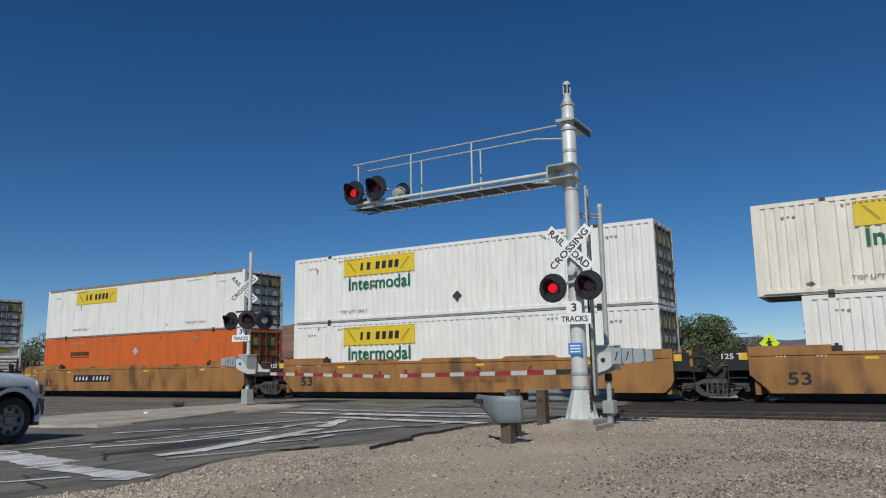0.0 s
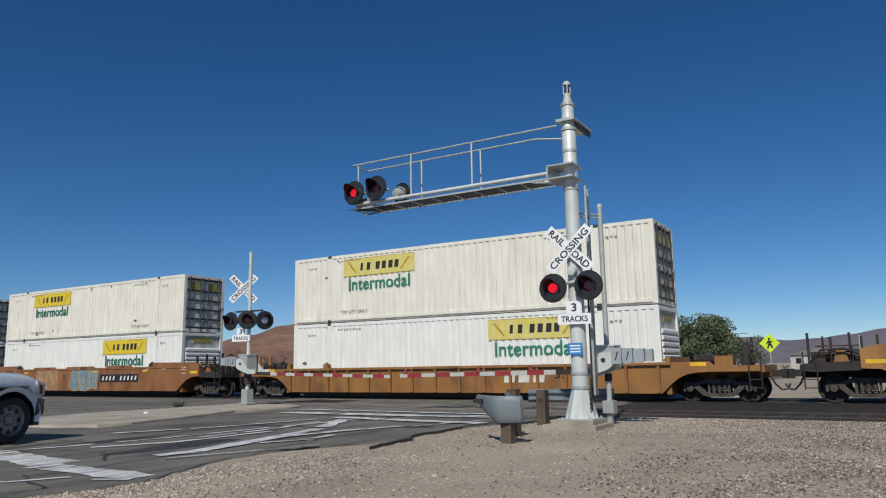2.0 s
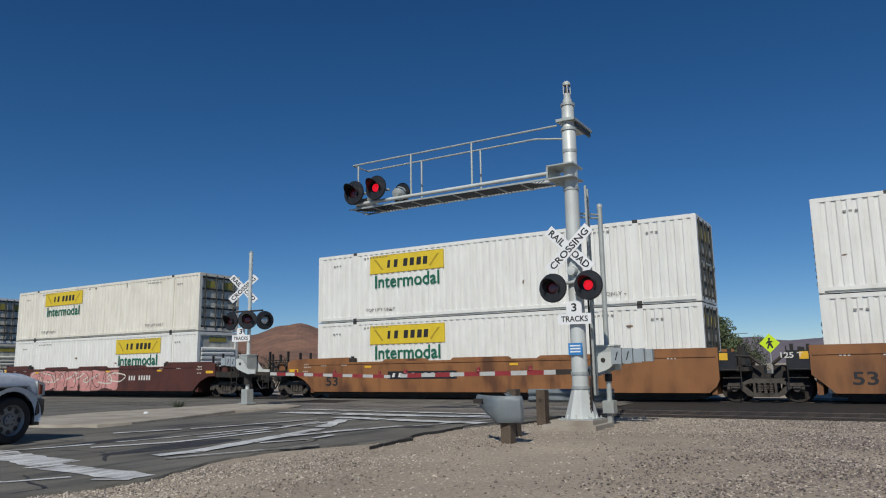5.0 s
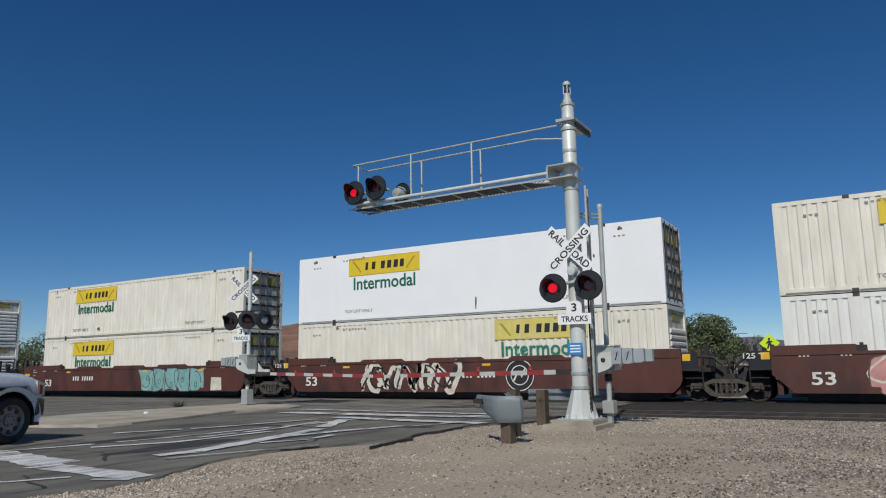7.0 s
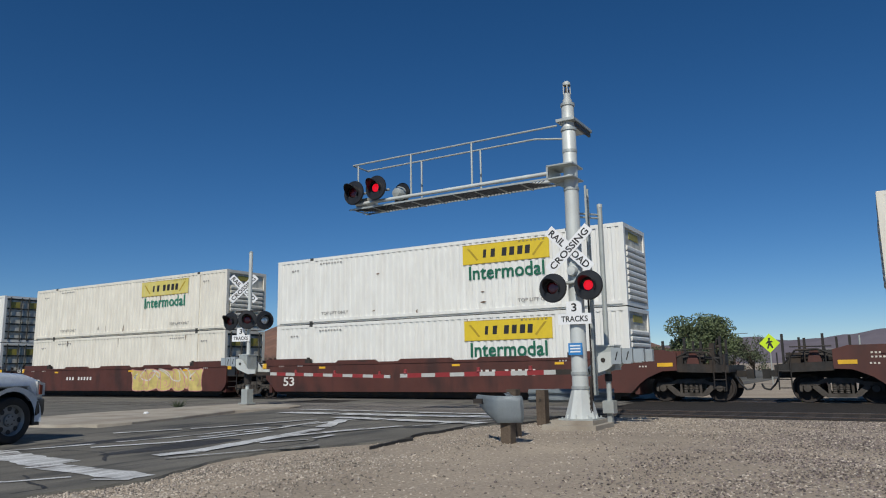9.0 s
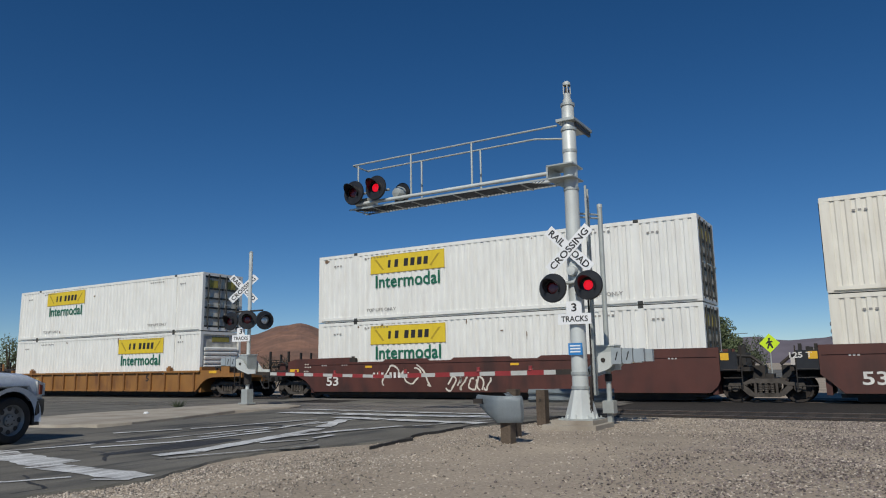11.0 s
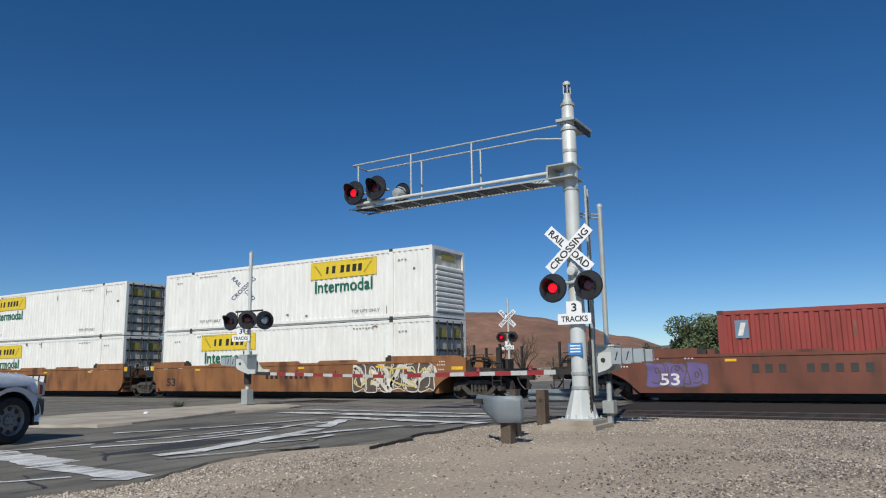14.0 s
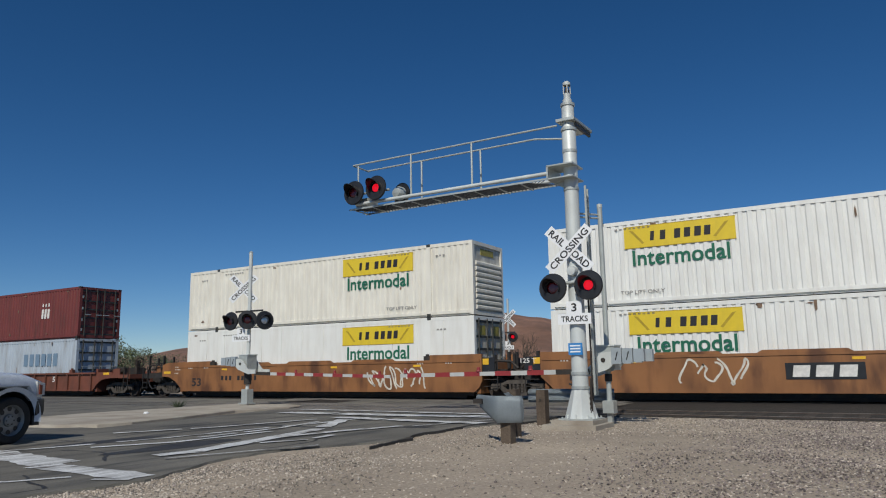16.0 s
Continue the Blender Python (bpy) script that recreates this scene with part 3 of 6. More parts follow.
def scuffs(c, length, h):
    """A few ragged rust marks and scrapes low on the side and by the posts."""
    SCUFF[0] += 1
    rng = random.Random(SCUFF[0] * 13)
    for _ in range(rng.randint(3, 7)):
        x = rng.choice((-1, 1)) * rng.uniform(0.0, length / 2 - 0.4)
        z = rng.choice((rng.uniform(0.25, 0.5), rng.uniform(0.3, h - 0.3), h - 0.22))
        w, t = rng.uniform(0.03, 0.16), rng.uniform(0.02, 0.10)
        if rng.random() < 0.4:
            w, t = t * 0.5, w * 2.5
        bm = bmesh.new()
        ring = []
        for i in range(9):
            a = 2 * math.pi * i / 9
            j = rng.uniform(0.5, 1.2)
            ring.append(bm.verts.new((x + math.cos(a) * w * j, -1.2975, z + math.sin(a) * t * j)))
        bm.faces.new(ring)
        part("scuff", bm, M["rustmark"], c)


def container(length, h, paint, style, lead, logo=None, logo_old=False, word=True, lift=True, label="", sign=True, name="shipping_container", rail=None):
    """A dry-freight box: corrugated or panelled sides, rails, posts, castings, roof and two different ends."""
    c = empty_thing(name, Matrix(), label, "shipping container", "containers on the train")
    P, e = M[paint], length / 2
    piece("side_wall", (style, length, h), side_wall(style, length, h), P, c)
    piece("side_wall", (style, length, h), side_wall(style, length, h), P, c, rot=(0, 0, math.pi))
    piece("roof", (length, h), lambda: boxes((-e + 0.1, e - 0.1, -1.23, 1.23, h - 0.05, h - 0.02), *[(-e + 0.5 + i * 0.9, -e + 0.95 + i * 0.9, -1.15, 1.15, h - 0.03, h - 0.006) for i in range(int(length / 0.9) - 1)]), P, c)
    piece("floor", (length,), lambda: boxes((-e + 0.1, e - 0.1, -1.2, 1.2, 0.02, 0.14)), M["dark"], c)
    for s in (-1, 1):
        piece("top_rail", (length, h, s), lambda: boxes((-e + 0.02, e - 0.02, min(s * 1.2, s * 1.298), max(s * 1.2, s * 1.298), h - 0.13, h)), M[rail] if rail else P, c)
        piece("bottom_rail", (length, s), lambda: boxes((-e + 0.02, e - 0.02, min(s * 1.18, s * 1.235), max(s * 1.18, s * 1.235), 0, 0.075), (-e + 0.02, e - 0.02, min(s * 1.19, s * 1.302), max(s * 1.19, s * 1.302), 0.07, 0.19)), P, c)
        for x in (-1, 1):
            piece("corner_post", (length, h, s, x), lambda: boxes((min(x * e, x * (e - 0.17)), max(x * e, x * (e - 0.17)), min(s * 1.14, s * 1.301), max(s * 1.14, s * 1.301), 0.01, h - 0.01)), P, c)
            cx = 6.05 if length > 13 else e - 0.09
            if length > 13:
                piece("lifting_post", (length, h, s, x), lambda: boxes((x * cx - 0.11, x * cx + 0.11, min(s * 1.2, s * 1.303), max(s * 1.2, s * 1.303), 0.02, h - 0.02)), P, c)
            for z0, z1 in ((h - 0.10, h + 0.012), (-0.008, 0.11)):
                piece("corner_casting", (length, h, s, x, z0), lambda: boxes((x * cx - 0.09, x * cx + 0.09, min(s * 1.15, s * 1.308), max(s * 1.15, s * 1.308), z0, z1)), M["doorbar"], c, "dark steel casting")
    # the two ends
    for s, kind in ((1, lead), (-1, "louver" if lead == "door" else "door")):
        x = s * (e - 0.09)
        for z0, z1 in ((h - 0.15, h - 0.004), (0.004, 0.17)):
            piece("end_frame", (length, h, s, z0), lambda: boxes((min(x, s * e), max(x, s * e), -1.15, 1.15, z0, z1)), P, c)
        if kind == "door":
            end_doors(c, h, M["door"] if paint.startswith("white") else P, (x, s), M["grimesign"] if sign else None)
        else:
            # on white boxes the darker door colour paints in the shadow between the ribs
            piece("end_wall", (length, h, s), lambda: boxes((min(x, x + s * 0.03), max(x, x + s * 0.03), -1.15, 1.15, 0.17, h - 0.15)), M["door"] if paint.startswith("white") else P, c)
            for i in range(9):
                z = 0.3 + i * (h - 0.95) / 9
                piece("end_rib", (length, s), lambda: slab([(-0.10, 0.0), (0.10, 0.0), (0.085, 0.06), (0.04, 0.10), (-0.04, 0.10), (-0.085, 0.06)], -1.05, 1.05), P, c, loc=(x + s * 0.03, 0, z), rot=(0, s * math.pi / 2, 0))
            if sign:
                piece("end_sign", (length, h, s), lambda: boxes((min(x, x + s * 0.05), max(x, x + s * 0.05), -0.55, 0.55, h - 0.5, h - 0.25)), M["grimesign"], c, "small yellow end sign")
    # paint on the side that faces the road
    if logo is not None:
        x = -e + logo
        L = M["logo_old"] if logo_old else M["logo"]
        G = M["green_old"] if logo_old else M["green"]
        y = -1.300
        zc = h - 0.60
        piece("logo_panel", (), lambda: boxes((-1.81, 1.81, -0.004, 0.004, -0.375, 0.375)), L, c, "plain yellow logo panel with dark marks", loc=(x, y, zc))
        for z0, z1 in ((0.362, 0.382), (-0.382, -0.362)):
            piece("logo_border", (z0,), lambda: boxes((-1.82, 1.82, -0.006, 0.003, z0, z1)), M["logo_mark"], c, loc=(x, y, zc))
        for p, q in ((-0.93, -0.77), (-0.60, -0.39), (-0.13, 0.10), (0.19, 0.42), (0.52, 0.76), (0.83, 1.06)):
            piece("logo_bar", (p,), lambda: slab([(p, -0.16), (q - 0.03, -0.16), (q, 0.16), (p + 0.03, 0.16)], -0.0075, 0.003), M["letter"], c, loc=(x, y, zc))
        for sx in (-1, 1):
            piece("logo_line", (sx,), lambda: slab([(sx * -1.62, 0.24), (sx * -1.50, 0.22), (sx * -1.12, -0.22), (sx * -1.20, -0.25)], -0.0065, 0.003), M["logo_mark"], c, loc=(x, y, zc))
        if word:
            lettered("Intermodal", 3.15, 0.54, G, c, (x + 0.02, y - 0.002, zc - 0.72), "green painted word")
    scuffs(c, length, h)
    if lift:
        for s in (-1, 1):
            lettered("TOP LIFT ONLY", 1.5, 0.13, M["stencil"], c, (s * (e - 3.35), -1.302, 0.42), "small black stencil")
    if length > 13:
        for x, w in ((-e + 1.1, 0.5), (e - 1.4, 0.55), (-e + 3.2, 1.4), (e - 3.4, 1.2)):
            piece("stencil_bar", (w,), lambda: boxes(*[(-w / 2 + i * 0.16, -w / 2 + i * 0.16 + 0.09, -0.004, 0.004, -0.03, 0.03) for i in range(int(w / 0.16))]), M["stencil"], c, "unreadable stencilled marks", loc=(x, -1.300, h - 0.28 - (0.2 if w < 1 else 0)))
    return c


def wheelset(truck, x):
    w = M["wheel"]
    piece("axle", (), lambda: rods(((0, -0.98, 0), (0, 0.98, 0), 0.075), n=10), M["dark"], truck, loc=(x, 0, 0.42))
    for s in (-1, 1):
        prof = [(0.10, s * 0.72), (0.13, s * 0.83), (0.20, s * 0.80), (0.33, s * 0.77), (0.36, s * 0.82), (0.42, s * 0.82), (0.425, s * 0.71), (0.45, s * 0.70), (0.45, s * 0.68), (0.34, s * 0.68), (0.2, s * 0.72), (0.10, s * 0.70)]
        piece("wheel", (s,), lambda: lathe([(r, -y) for r, y in prof], "Y", 28), w, truck, "worn steel wheel", loc=(x, 0, 0.42), smooth=True)
        piece("bearing_cap", (s,), lambda: lathe([(0.001, -s * 1.10), (0.10, -s * 1.09), (0.12, -s * 1.05), (0.12, -s * 0.92)], "Y", 14), M["frame"], truck, loc=(x, 0, 0.42))


def truck(car, x):
    """A two-axle freight bogie: bolster, two cast side frames with open spring windows, springs and brake gear."""
    t = piece("bogie", (), lambda: boxes((-0.2, 0.2, -1.0, 1.0, 0.38, 0.72), (-0.16, 0.16, -0.3, 0.3, 0.7, 0.86)), M["dark"], car, "dark two-axle bogie", loc=(x, 0, 0))

    def cast(y0, y1):
        bm = bmesh.new()
        slab([(-1.10, 0.50), (-1.06, 0.60), (-0.62, 0.62), (-0.40, 0.72), (0.40, 0.72), (0.62, 0.62), (1.06, 0.60), (1.10, 0.50), (0.66, 0.50), (0.42, 0.58), (-0.42, 0.58), (-0.66, 0.50)], y0, y1, bm)
        slab([(-0.36, 0.16), (0.36, 0.16), (0.40, 0.27), (-0.40, 0.27)], y0 - 0.02, y1 + 0.02, bm)
        for q in (-1, 1):
            slab([(q * 0.72, 0.51), (q * 0.60, 0.51), (q * 0.34, 0.26), (q * 0.36, 0.16), (q * 0.50, 0.20), (q * 0.76, 0.44)], y0, y1, bm)
            slab([(q * 1.10, 0.51), (q * 1.02, 0.51), (q * 1.02, 0.33), (q * 1.10, 0.33)], y0, y1, bm)
            slab([(q * 0.34, 0.59), (q * 0.27, 0.59), (q * 0.27, 0.26), (q * 0.34, 0.26)], y0, y1, bm)
        return bm
    for s in (-1, 1):
        piece("side_frame", (s,), lambda: cast(min(s * 0.94, s * 1.06), max(s * 0.94, s * 1.06)), M["frame"], t, "dusty cast side frame")
        for dx in (-0.17, 0.0, 0.17):
            piece("coil_spring", (), lambda: lathe([(0.05 + 0.018 * (i % 2), 0.27 + i * 0.026) for i in range(13)], "Z", 10), M["frame"], t, loc=(dx, s * 1.0, 0))
        piece("brake_beam", (s,), lambda: rods(((s * 0.45, -0.8, 0.36), (s * 0.45, 0.8, 0.36), 0.045), n=8), M["dark"], t)
    for dx in (-0.89, 0.89):
        wheelset(t, dx)
    return t


def strokes(seed, w, h, n, r):
    """Looping spray-can strokes, each one flat raised ribbon; gives a list of meshes to build."""
    rng = random.Random(seed)
    out = []
    for k in range(n):
        cx = -w / 2 + w * (k + 0.5) / n
        a0, a1, ph = rng.uniform(0, 6), rng.uniform(3.2, 6.0), rng.uniform(0.6, 1.3)
        rx, rz = w / n * rng.uniform(0.35, 0.75), h * rng.uniform(0.3, 0.5)
        bm = bmesh.new()
        pts = []
        for i in range(19):
            q = i / 18
            a = a0 + a1 * q
            pts.append(Vector((cx + rx * math.cos(a * ph) + 0.1 * w / n * math.sin(3 * a), 0, max(-h / 2, min(h / 2, rz * math.sin(a) + 0.06 * h * math.sin(5 * q + k))))))
        last = None
        for i, p in enumerate(pts):
            d = pts[min(i + 1, 18)] - pts[max(i - 1, 0)]
            nrm = Vector((-d.z, 0, d.x)).normalized() * r * rng.uniform(0.75, 1.15)
            e = Vector((0, -0.002 - 0.0004 * k, 0))
            pair = (bm.verts.new(p - nrm + e), bm.verts.new(p + nrm + e))
            if last:
                bm.faces.new((last[0], pair[0], pair[1], last[1]))
            last = pair
        out.append(bm)
    return out


def ribbon(pts, r, y, closed=False):
    """A flat band of half width r through (x, z) points."""
    bm = bmesh.new()
    n, rows = len(pts), []
    for i, (px, pz) in enumerate(pts):
        q = pts[(i + 1) % n] if closed else pts[min(i + 1, n - 1)]
        p = pts[i - 1] if closed else pts[max(i - 1, 0)]
        d = Vector((q[0] - p[0], q[1] - p[1]))
        d = d.normalized() if d.length > 1e-6 else Vector((1, 0))
        k = r * (0.8 + 0.4 * abs(noise.noise((px * 3, pz * 3, 1))))
        rows.append((bm.verts.new((px - d.y * k, y, pz + d.x * k)), bm.verts.new((px + d.y * k, y, pz - d.x * k))))
    for a, b in zip(rows, rows[1:] + rows[:1] if closed else rows[1:]):
        bm.faces.new((a[0], b[0], b[1], a[1]))
    return bm


def sprayed_blocks(car, x, z, w, h, n, fill, line, seed):
    """Fat overlapping sprayed shapes, each a filled block with an outline, an eye and a hooked stroke."""
    rng = random.Random(seed)
    step = w / n
    for k in range(n):
        cx, lean = x - w / 2 + step * (k + 0.5), rng.uniform(-0.22, 0.22)
        rx, rz, ph = step * rng.uniform(0.50, 0.62), h * rng.uniform(0.47, 0.51), rng.uniform(0, 6.3)
        ring = []
        for i in range(28):
            a = 2 * math.pi * i / 28
            c, sn = math.cos(a), math.sin(a)
            m = 1 + 0.13 * math.sin(3 * a + ph) + 0.07 * math.sin(5 * a + 2 * ph)
            px, pz = math.copysign(abs(c) ** 0.4, c) * rx * m, math.copysign(abs(sn) ** 0.3, sn) * rz * min(m, 1.05)
            ring.append((cx + px + lean * pz, z + pz))
        lift = -1.5175 - 0.0015 * (k % 2)
        bm = bmesh.new()
        bm.faces.new([bm.verts.new((p, lift, q)) for p, q in ring])
        part("graffiti_block", bm, M[fill], car, "fat sprayed shape")
        part("graffiti_outline", ribbon(ring, 0.022, lift - 0.003, True), M[line], car)
        ex, ez = cx + rng.uniform(-0.2, 0.2) * rx, z + rng.uniform(-0.25, 0.25) * h
        eye = [(ex + 0.17 * rx * math.cos(t), ez + 0.22 * rz * math.sin(t)) for t in [2 * math.pi * i / 14 for i in range(14)]]
        part("graffiti_eye", ribbon(eye, 0.02, lift - 0.004, True), M[line], car)
        t0 = rng.uniform(0, 6.3)
        hook = [(cx + rx * 0.75 * math.cos(t0 + 0.22 * i) * (1 - 0.04 * i), z + rz * 0.72 * math.sin(t0 + 0.22 * i)) for i in range(13)]
        part("graffiti_stroke", ribbon(hook, 0.022, lift - 0.005), M[line], car)


def well_car(paint, ribbed, left, right, label, marks=None, dark_text=True):
    car = empty_thing("well_car", Matrix(), label, "railway wagon", "wagons of the freight train")
    P = M[paint]
    TOP = 1.27 if ribbed else 1.50
    HI = 1.27 if ribbed else 1.70

    def outline():
        pts = []
        for s, kind in ((-1, left), (1, right)):
            if kind == "a":
                e = ([(s * 7.88, 0.29), (s * 8.2, 0.60), (s * 8.47, 0.84)] if s < 0 else [(s * 8.15, 0.29), (s * 8.38, 0.50), (s * 8.47, 0.70)]) + [(s * 8.47, HI), (s * 6.2, HI), (s * 6.0, TOP)]
            else:
                if ribbed:
                    tip = [(s * 9.2, 0.93), (s * 9.6, 0.95), (s * 10.9, 0.95), (s * 11.1, 0.98), (s * 11.1, 1.13), (s * 9.75, 1.13), (s * 9.6, HI)]
                else:
                    tip = [(s * 9.15, 0.98), (s * 9.62, 1.0), (s * 9.62, 1.56), (s * 9.2, HI - 0.03)]
                e = [(s * 8.10, 0.29), (s * 8.24, 0.42), (s * 8.42, 0.60), (s * 8.62, 0.75), (s * 8.88, 0.87)] + tip + [(s * 6.2, HI), (s * 6.0, TOP)]
            if s < 0:
                pts += e
            else:
                pts += e[::-1]
        return pts
    o = outline()
    for s in (-1, 1):
        piece("side_sill", (ribbed, left, right, s), lambda: slab(o, min(s * 1.41, s * 1.515), max(s * 1.41, s * 1.515)), P, car)
        piece("top_chord", (ribbed, s), lambda: boxes((-8.4, 8.4, min(s * 1.36, s * (1.62 if ribbed else 1.54)), max(s * 1.36, s * (1.62 if ribbed else 1.54)), TOP - 0.09, TOP)), P, car)
        if ribbed:
            for i in range(16):
                piece("side_rib", (s,), lambda: boxes((-0.05, 0.05, min(s * 1.5, s * 1.60), max(s * 1.5, s * 1.60), 0.30, TOP - 0.09)), P, car, loc=(-8.0 + i * 1.067, 0, 0))
            piece("bottom_chord", (s,), lambda: boxes((-8.1, 8.1, min(s * 1.40, s * 1.56), max(s * 1.40, s * 1.56), 0.27, 0.34)), P, car)
        else:
            for x, w in ((-3.4, 1.1), (0.0, 1.3), (3.4, 1.1)):
                piece("sill_hump", (s, w), lambda: slab([(-w, TOP - 0.002), (w, TOP - 0.002), (w - 0.15, TOP + 0.09), (-w + 0.15, TOP + 0.09)], min(s * 1.42, s * 1.505), max(s * 1.42, s * 1.505)), P, car, loc=(x, 0, 0))
    piece("well_floor", (), lambda: boxes((-7.6, 7.6, -1.1, 1.1, 0.05, 0.16), (-8.0, 8.0, -1.30, 1.30, 0.16, 0.272)), M["dark"], car)
    for x in (-6.05, 6.05):
        piece("container_guide", (ribbed,), lambda: boxes((-0.14, 0.14, -1.52, -1.36, TOP - 0.02, TOP + 0.17), (-0.05, 0.05, -1.5, -1.40, TOP + 0.165, TOP + 0.24)), M["dark"] if not ribbed else P, car, loc=(x, 0, 0))
        piece("container_guide", (ribbed, 2), lambda: boxes((-0.14, 0.14, 1.36, 1.52, TOP - 0.02, TOP + 0.17)), M["dark"] if not ribbed else P, car, loc=(x, 0, 0))
    for s, kind in ((-1, left), (1, right)):
        piece("bulkhead", (s,), lambda: boxes((min(s * 8.2, s * 8.36), max(s * 8.2, s * 8.36), -1.41, 1.41, 0.24, 1.45)), P, car)
        if kind == "a":
            piece("end_platform", (s,), lambda: boxes((min(s * 8.36, s * 9.3), max(s * 8.36, s * 9.3), -1.2, 1.2, 0.95, 1.08), (min(s * 8.36, s * 9.62), max(s * 8.36, s * 9.62), -0.35, 0.35, 0.72, 1.12)), M["dark"], car)
            for y0, y1 in ((-1.47, -1.43), (1.43, 1.47)):
                piece("end_plate", (s, y0), lambda: boxes((min(s * 8.475, s * 9.08), max(s * 8.475, s * 8.98), y0, y1, 0.98, 1.56)), M["black"], car, "black end plate with yellow marks")
            piece("yellow_mark", (s, "e"), lambda: boxes((min(s * 8.5, s * 8.75), max(s * 8.5, s * 8.75), -1.478, -1.47, 1.30, 1.52)), M["yellowmark"], car)
            if s < 0:
                lettered("125 T", 0.62, 0.17, M["wletter"], car, (s * 9.0 + 0.05, -1.476, 1.42), "small white stencil")
            for i, (px, py, hgt) in enumerate(((8.7, -0.85, 1.66), (9.05, -0.35, 1.78), (8.9, 0.45, 1.7), (8.7, 1.1, 1.8))):
                piece("stub_post", (hgt, i), lambda: boxes((-0.05, 0.05, -0.06, 0.06, 1.05, hgt)), M["dark"], car, loc=(s * px, py, 0))
            piece("connector_pipes", (s,), lambda: pipe([(s * 8.4, -0.9, 1.2), (s * 8.8, -0.9, 1.45), (s * 9.3, -0.7, 1.4), (s * 9.6, -0.7, 1.15)], 0.05), M["dark"], car)
            piece("grab_ladder", (s,), lambda: rods(*[((s * 8.55, -1.46, z), (s * 9.1, -1.46, z), 0.018) for z in (0.5, 0.75, 1.0)], ((s * 9.1, -1.46, 0.4), (s * 9.1, -1.46, 1.7), 0.02), n=6), M["dark"], car)
            if s > 0:
                truck(car, 9.70)
        else:
            piece("end_platform", (s, "c"), lambda: boxes((min(s * 8.36, s * 11.15), max(s * 8.36, s * 11.15), -1.42, 1.42, 1.0, 1.1), (min(s * 11.0, s * 11.2), max(s * 11.0, s * 11.2), -1.5, 1.5, 0.92, 1.14), (min(s * 8.4, s * 11.2), max(s * 8.4, s * 11.2), -0.25, 0.25, 0.72, 1.0)), P if ribbed else M["dark"], car)
            piece("coupler", (s,), lambda: boxes((min(s * 11.15, s * 11.55), max(s * 11.15, s * 11.55), -0.09, 0.09, 0.76, 0.96), (min(s * 11.5, s * 11.72), max(s * 11.5, s * 11.72), -0.16, 0.16, 0.70, 1.0)), M["dark"], car)
            piece("air_hose", (s,), lambda: pipe([(s * 11.2, -0.35, 0.8), (s * 11.32, -0.35, 0.55), (s * 11.5, -0.33, 0.36), (s * 11.68, -0.3, 0.40), (s * 11.75, -0.3, 0.55)], 0.03), M["black"], car)
            if not ribbed:
                for i, (px, py, hgt) in enumerate(((9.15, -1.22, 1.96), (9.85, -1.25, 2.04), (10.35, -1.2, 1.92), (10.95, -1.25, 2.06), (9.6, 1.2, 2.0), (10.7, 1.2, 2.02))):
                    piece("end_post", (hgt, i), lambda: boxes((-0.035, 0.035, -0.045, 0.045, 1.05, hgt)), M["dark"], car, loc=(s * px, py, 0))
            elif s < 0:
                for px, hgt in ((9.5, 1.86), (10.15, 1.80), (10.75, 1.84)):
                    piece("end_post", (hgt, "r"), lambda: boxes((-0.07, 0.07, -0.03, 0.03, 1.08, hgt), (-0.10, 0.10, -0.04, 0.04, 1.08, 1.2)), P, car, loc=(s * px, -1.28, 0))
            if ribbed:
                piece("deck_beam", (s,), lambda: boxes((min(s * 9.2, s * 10.6), max(s * 9.2, s * 10.6), -1.36, -1.24, 1.36, 1.45), (min(s * 9.25, s * 9.32), max(s * 9.25, s * 9.32), -1.36, -1.24, 1.09, 1.37), (min(s * 10.5, s * 10.57), max(s * 10.5, s * 10.57), -1.36, -1.24, 1.09, 1.37)), M["dark"], car)
                piece("end_panel", (s,), lambda: boxes((min(s * 9.75, s * 10.3), max(s * 9.75, s * 10.3), -1.46, -1.42, 1.13, 1.44)), P, car)
                piece("brake_cylinder", (s, "r"), lambda: rods(((s * 9.0, -0.7, 1.34), (s * 9.7, -0.7, 1.34), 0.17), n=12), M["dark"], car)
            if not ribbed:
                piece("end_sill", (s,), lambda: slab([(s * 9.6, 0.95), (s * 11.1, 0.9), (s * 11.1, 1.16), (s * 9.6, 1.22)], -1.47, -1.38), M["dark"], car)
                piece("brake_cylinder", (s,), lambda: rods(((s * 9.75, -1.15, 1.38), (s * 10.45, -1.15, 1.38), 0.17), ((s * 10.45, -1.15, 1.38), (s * 10.9, -1.15, 1.36), 0.05), n=12), M["dark"], car)
                piece("train_pipe", (s,), lambda: pipe([(s * 9.62, -1.44, 1.42), (s * 10.0, -1.5, 1.58), (s * 10.6, -1.5, 1.55), (s * 10.9, -1.4, 1.2), (s * 11.1, -0.9, 0.95)], 0.03), M["dark"], car)
                piece("side_handrail", (s,), lambda: rods(((s * 9.62, -1.46, 1.66), (s * 10.75, -1.46, 1.66), 0.02), ((s * 9.8, -1.46, 1.15), (s * 9.8, -1.46, 1.66), 0.02), ((s * 10.35, -1.46, 1.1), (s * 10.35, -1.46, 1.66), 0.02), n=6), M["dark"], car)
                piece("lever_bracket", (s,), lambda: slab([(s * 9.9, 1.2), (s * 10.3, 1.2), (s * 10.22, 1.52), (s * 10.02, 1.6)], -1.36, -1.30), P, car)
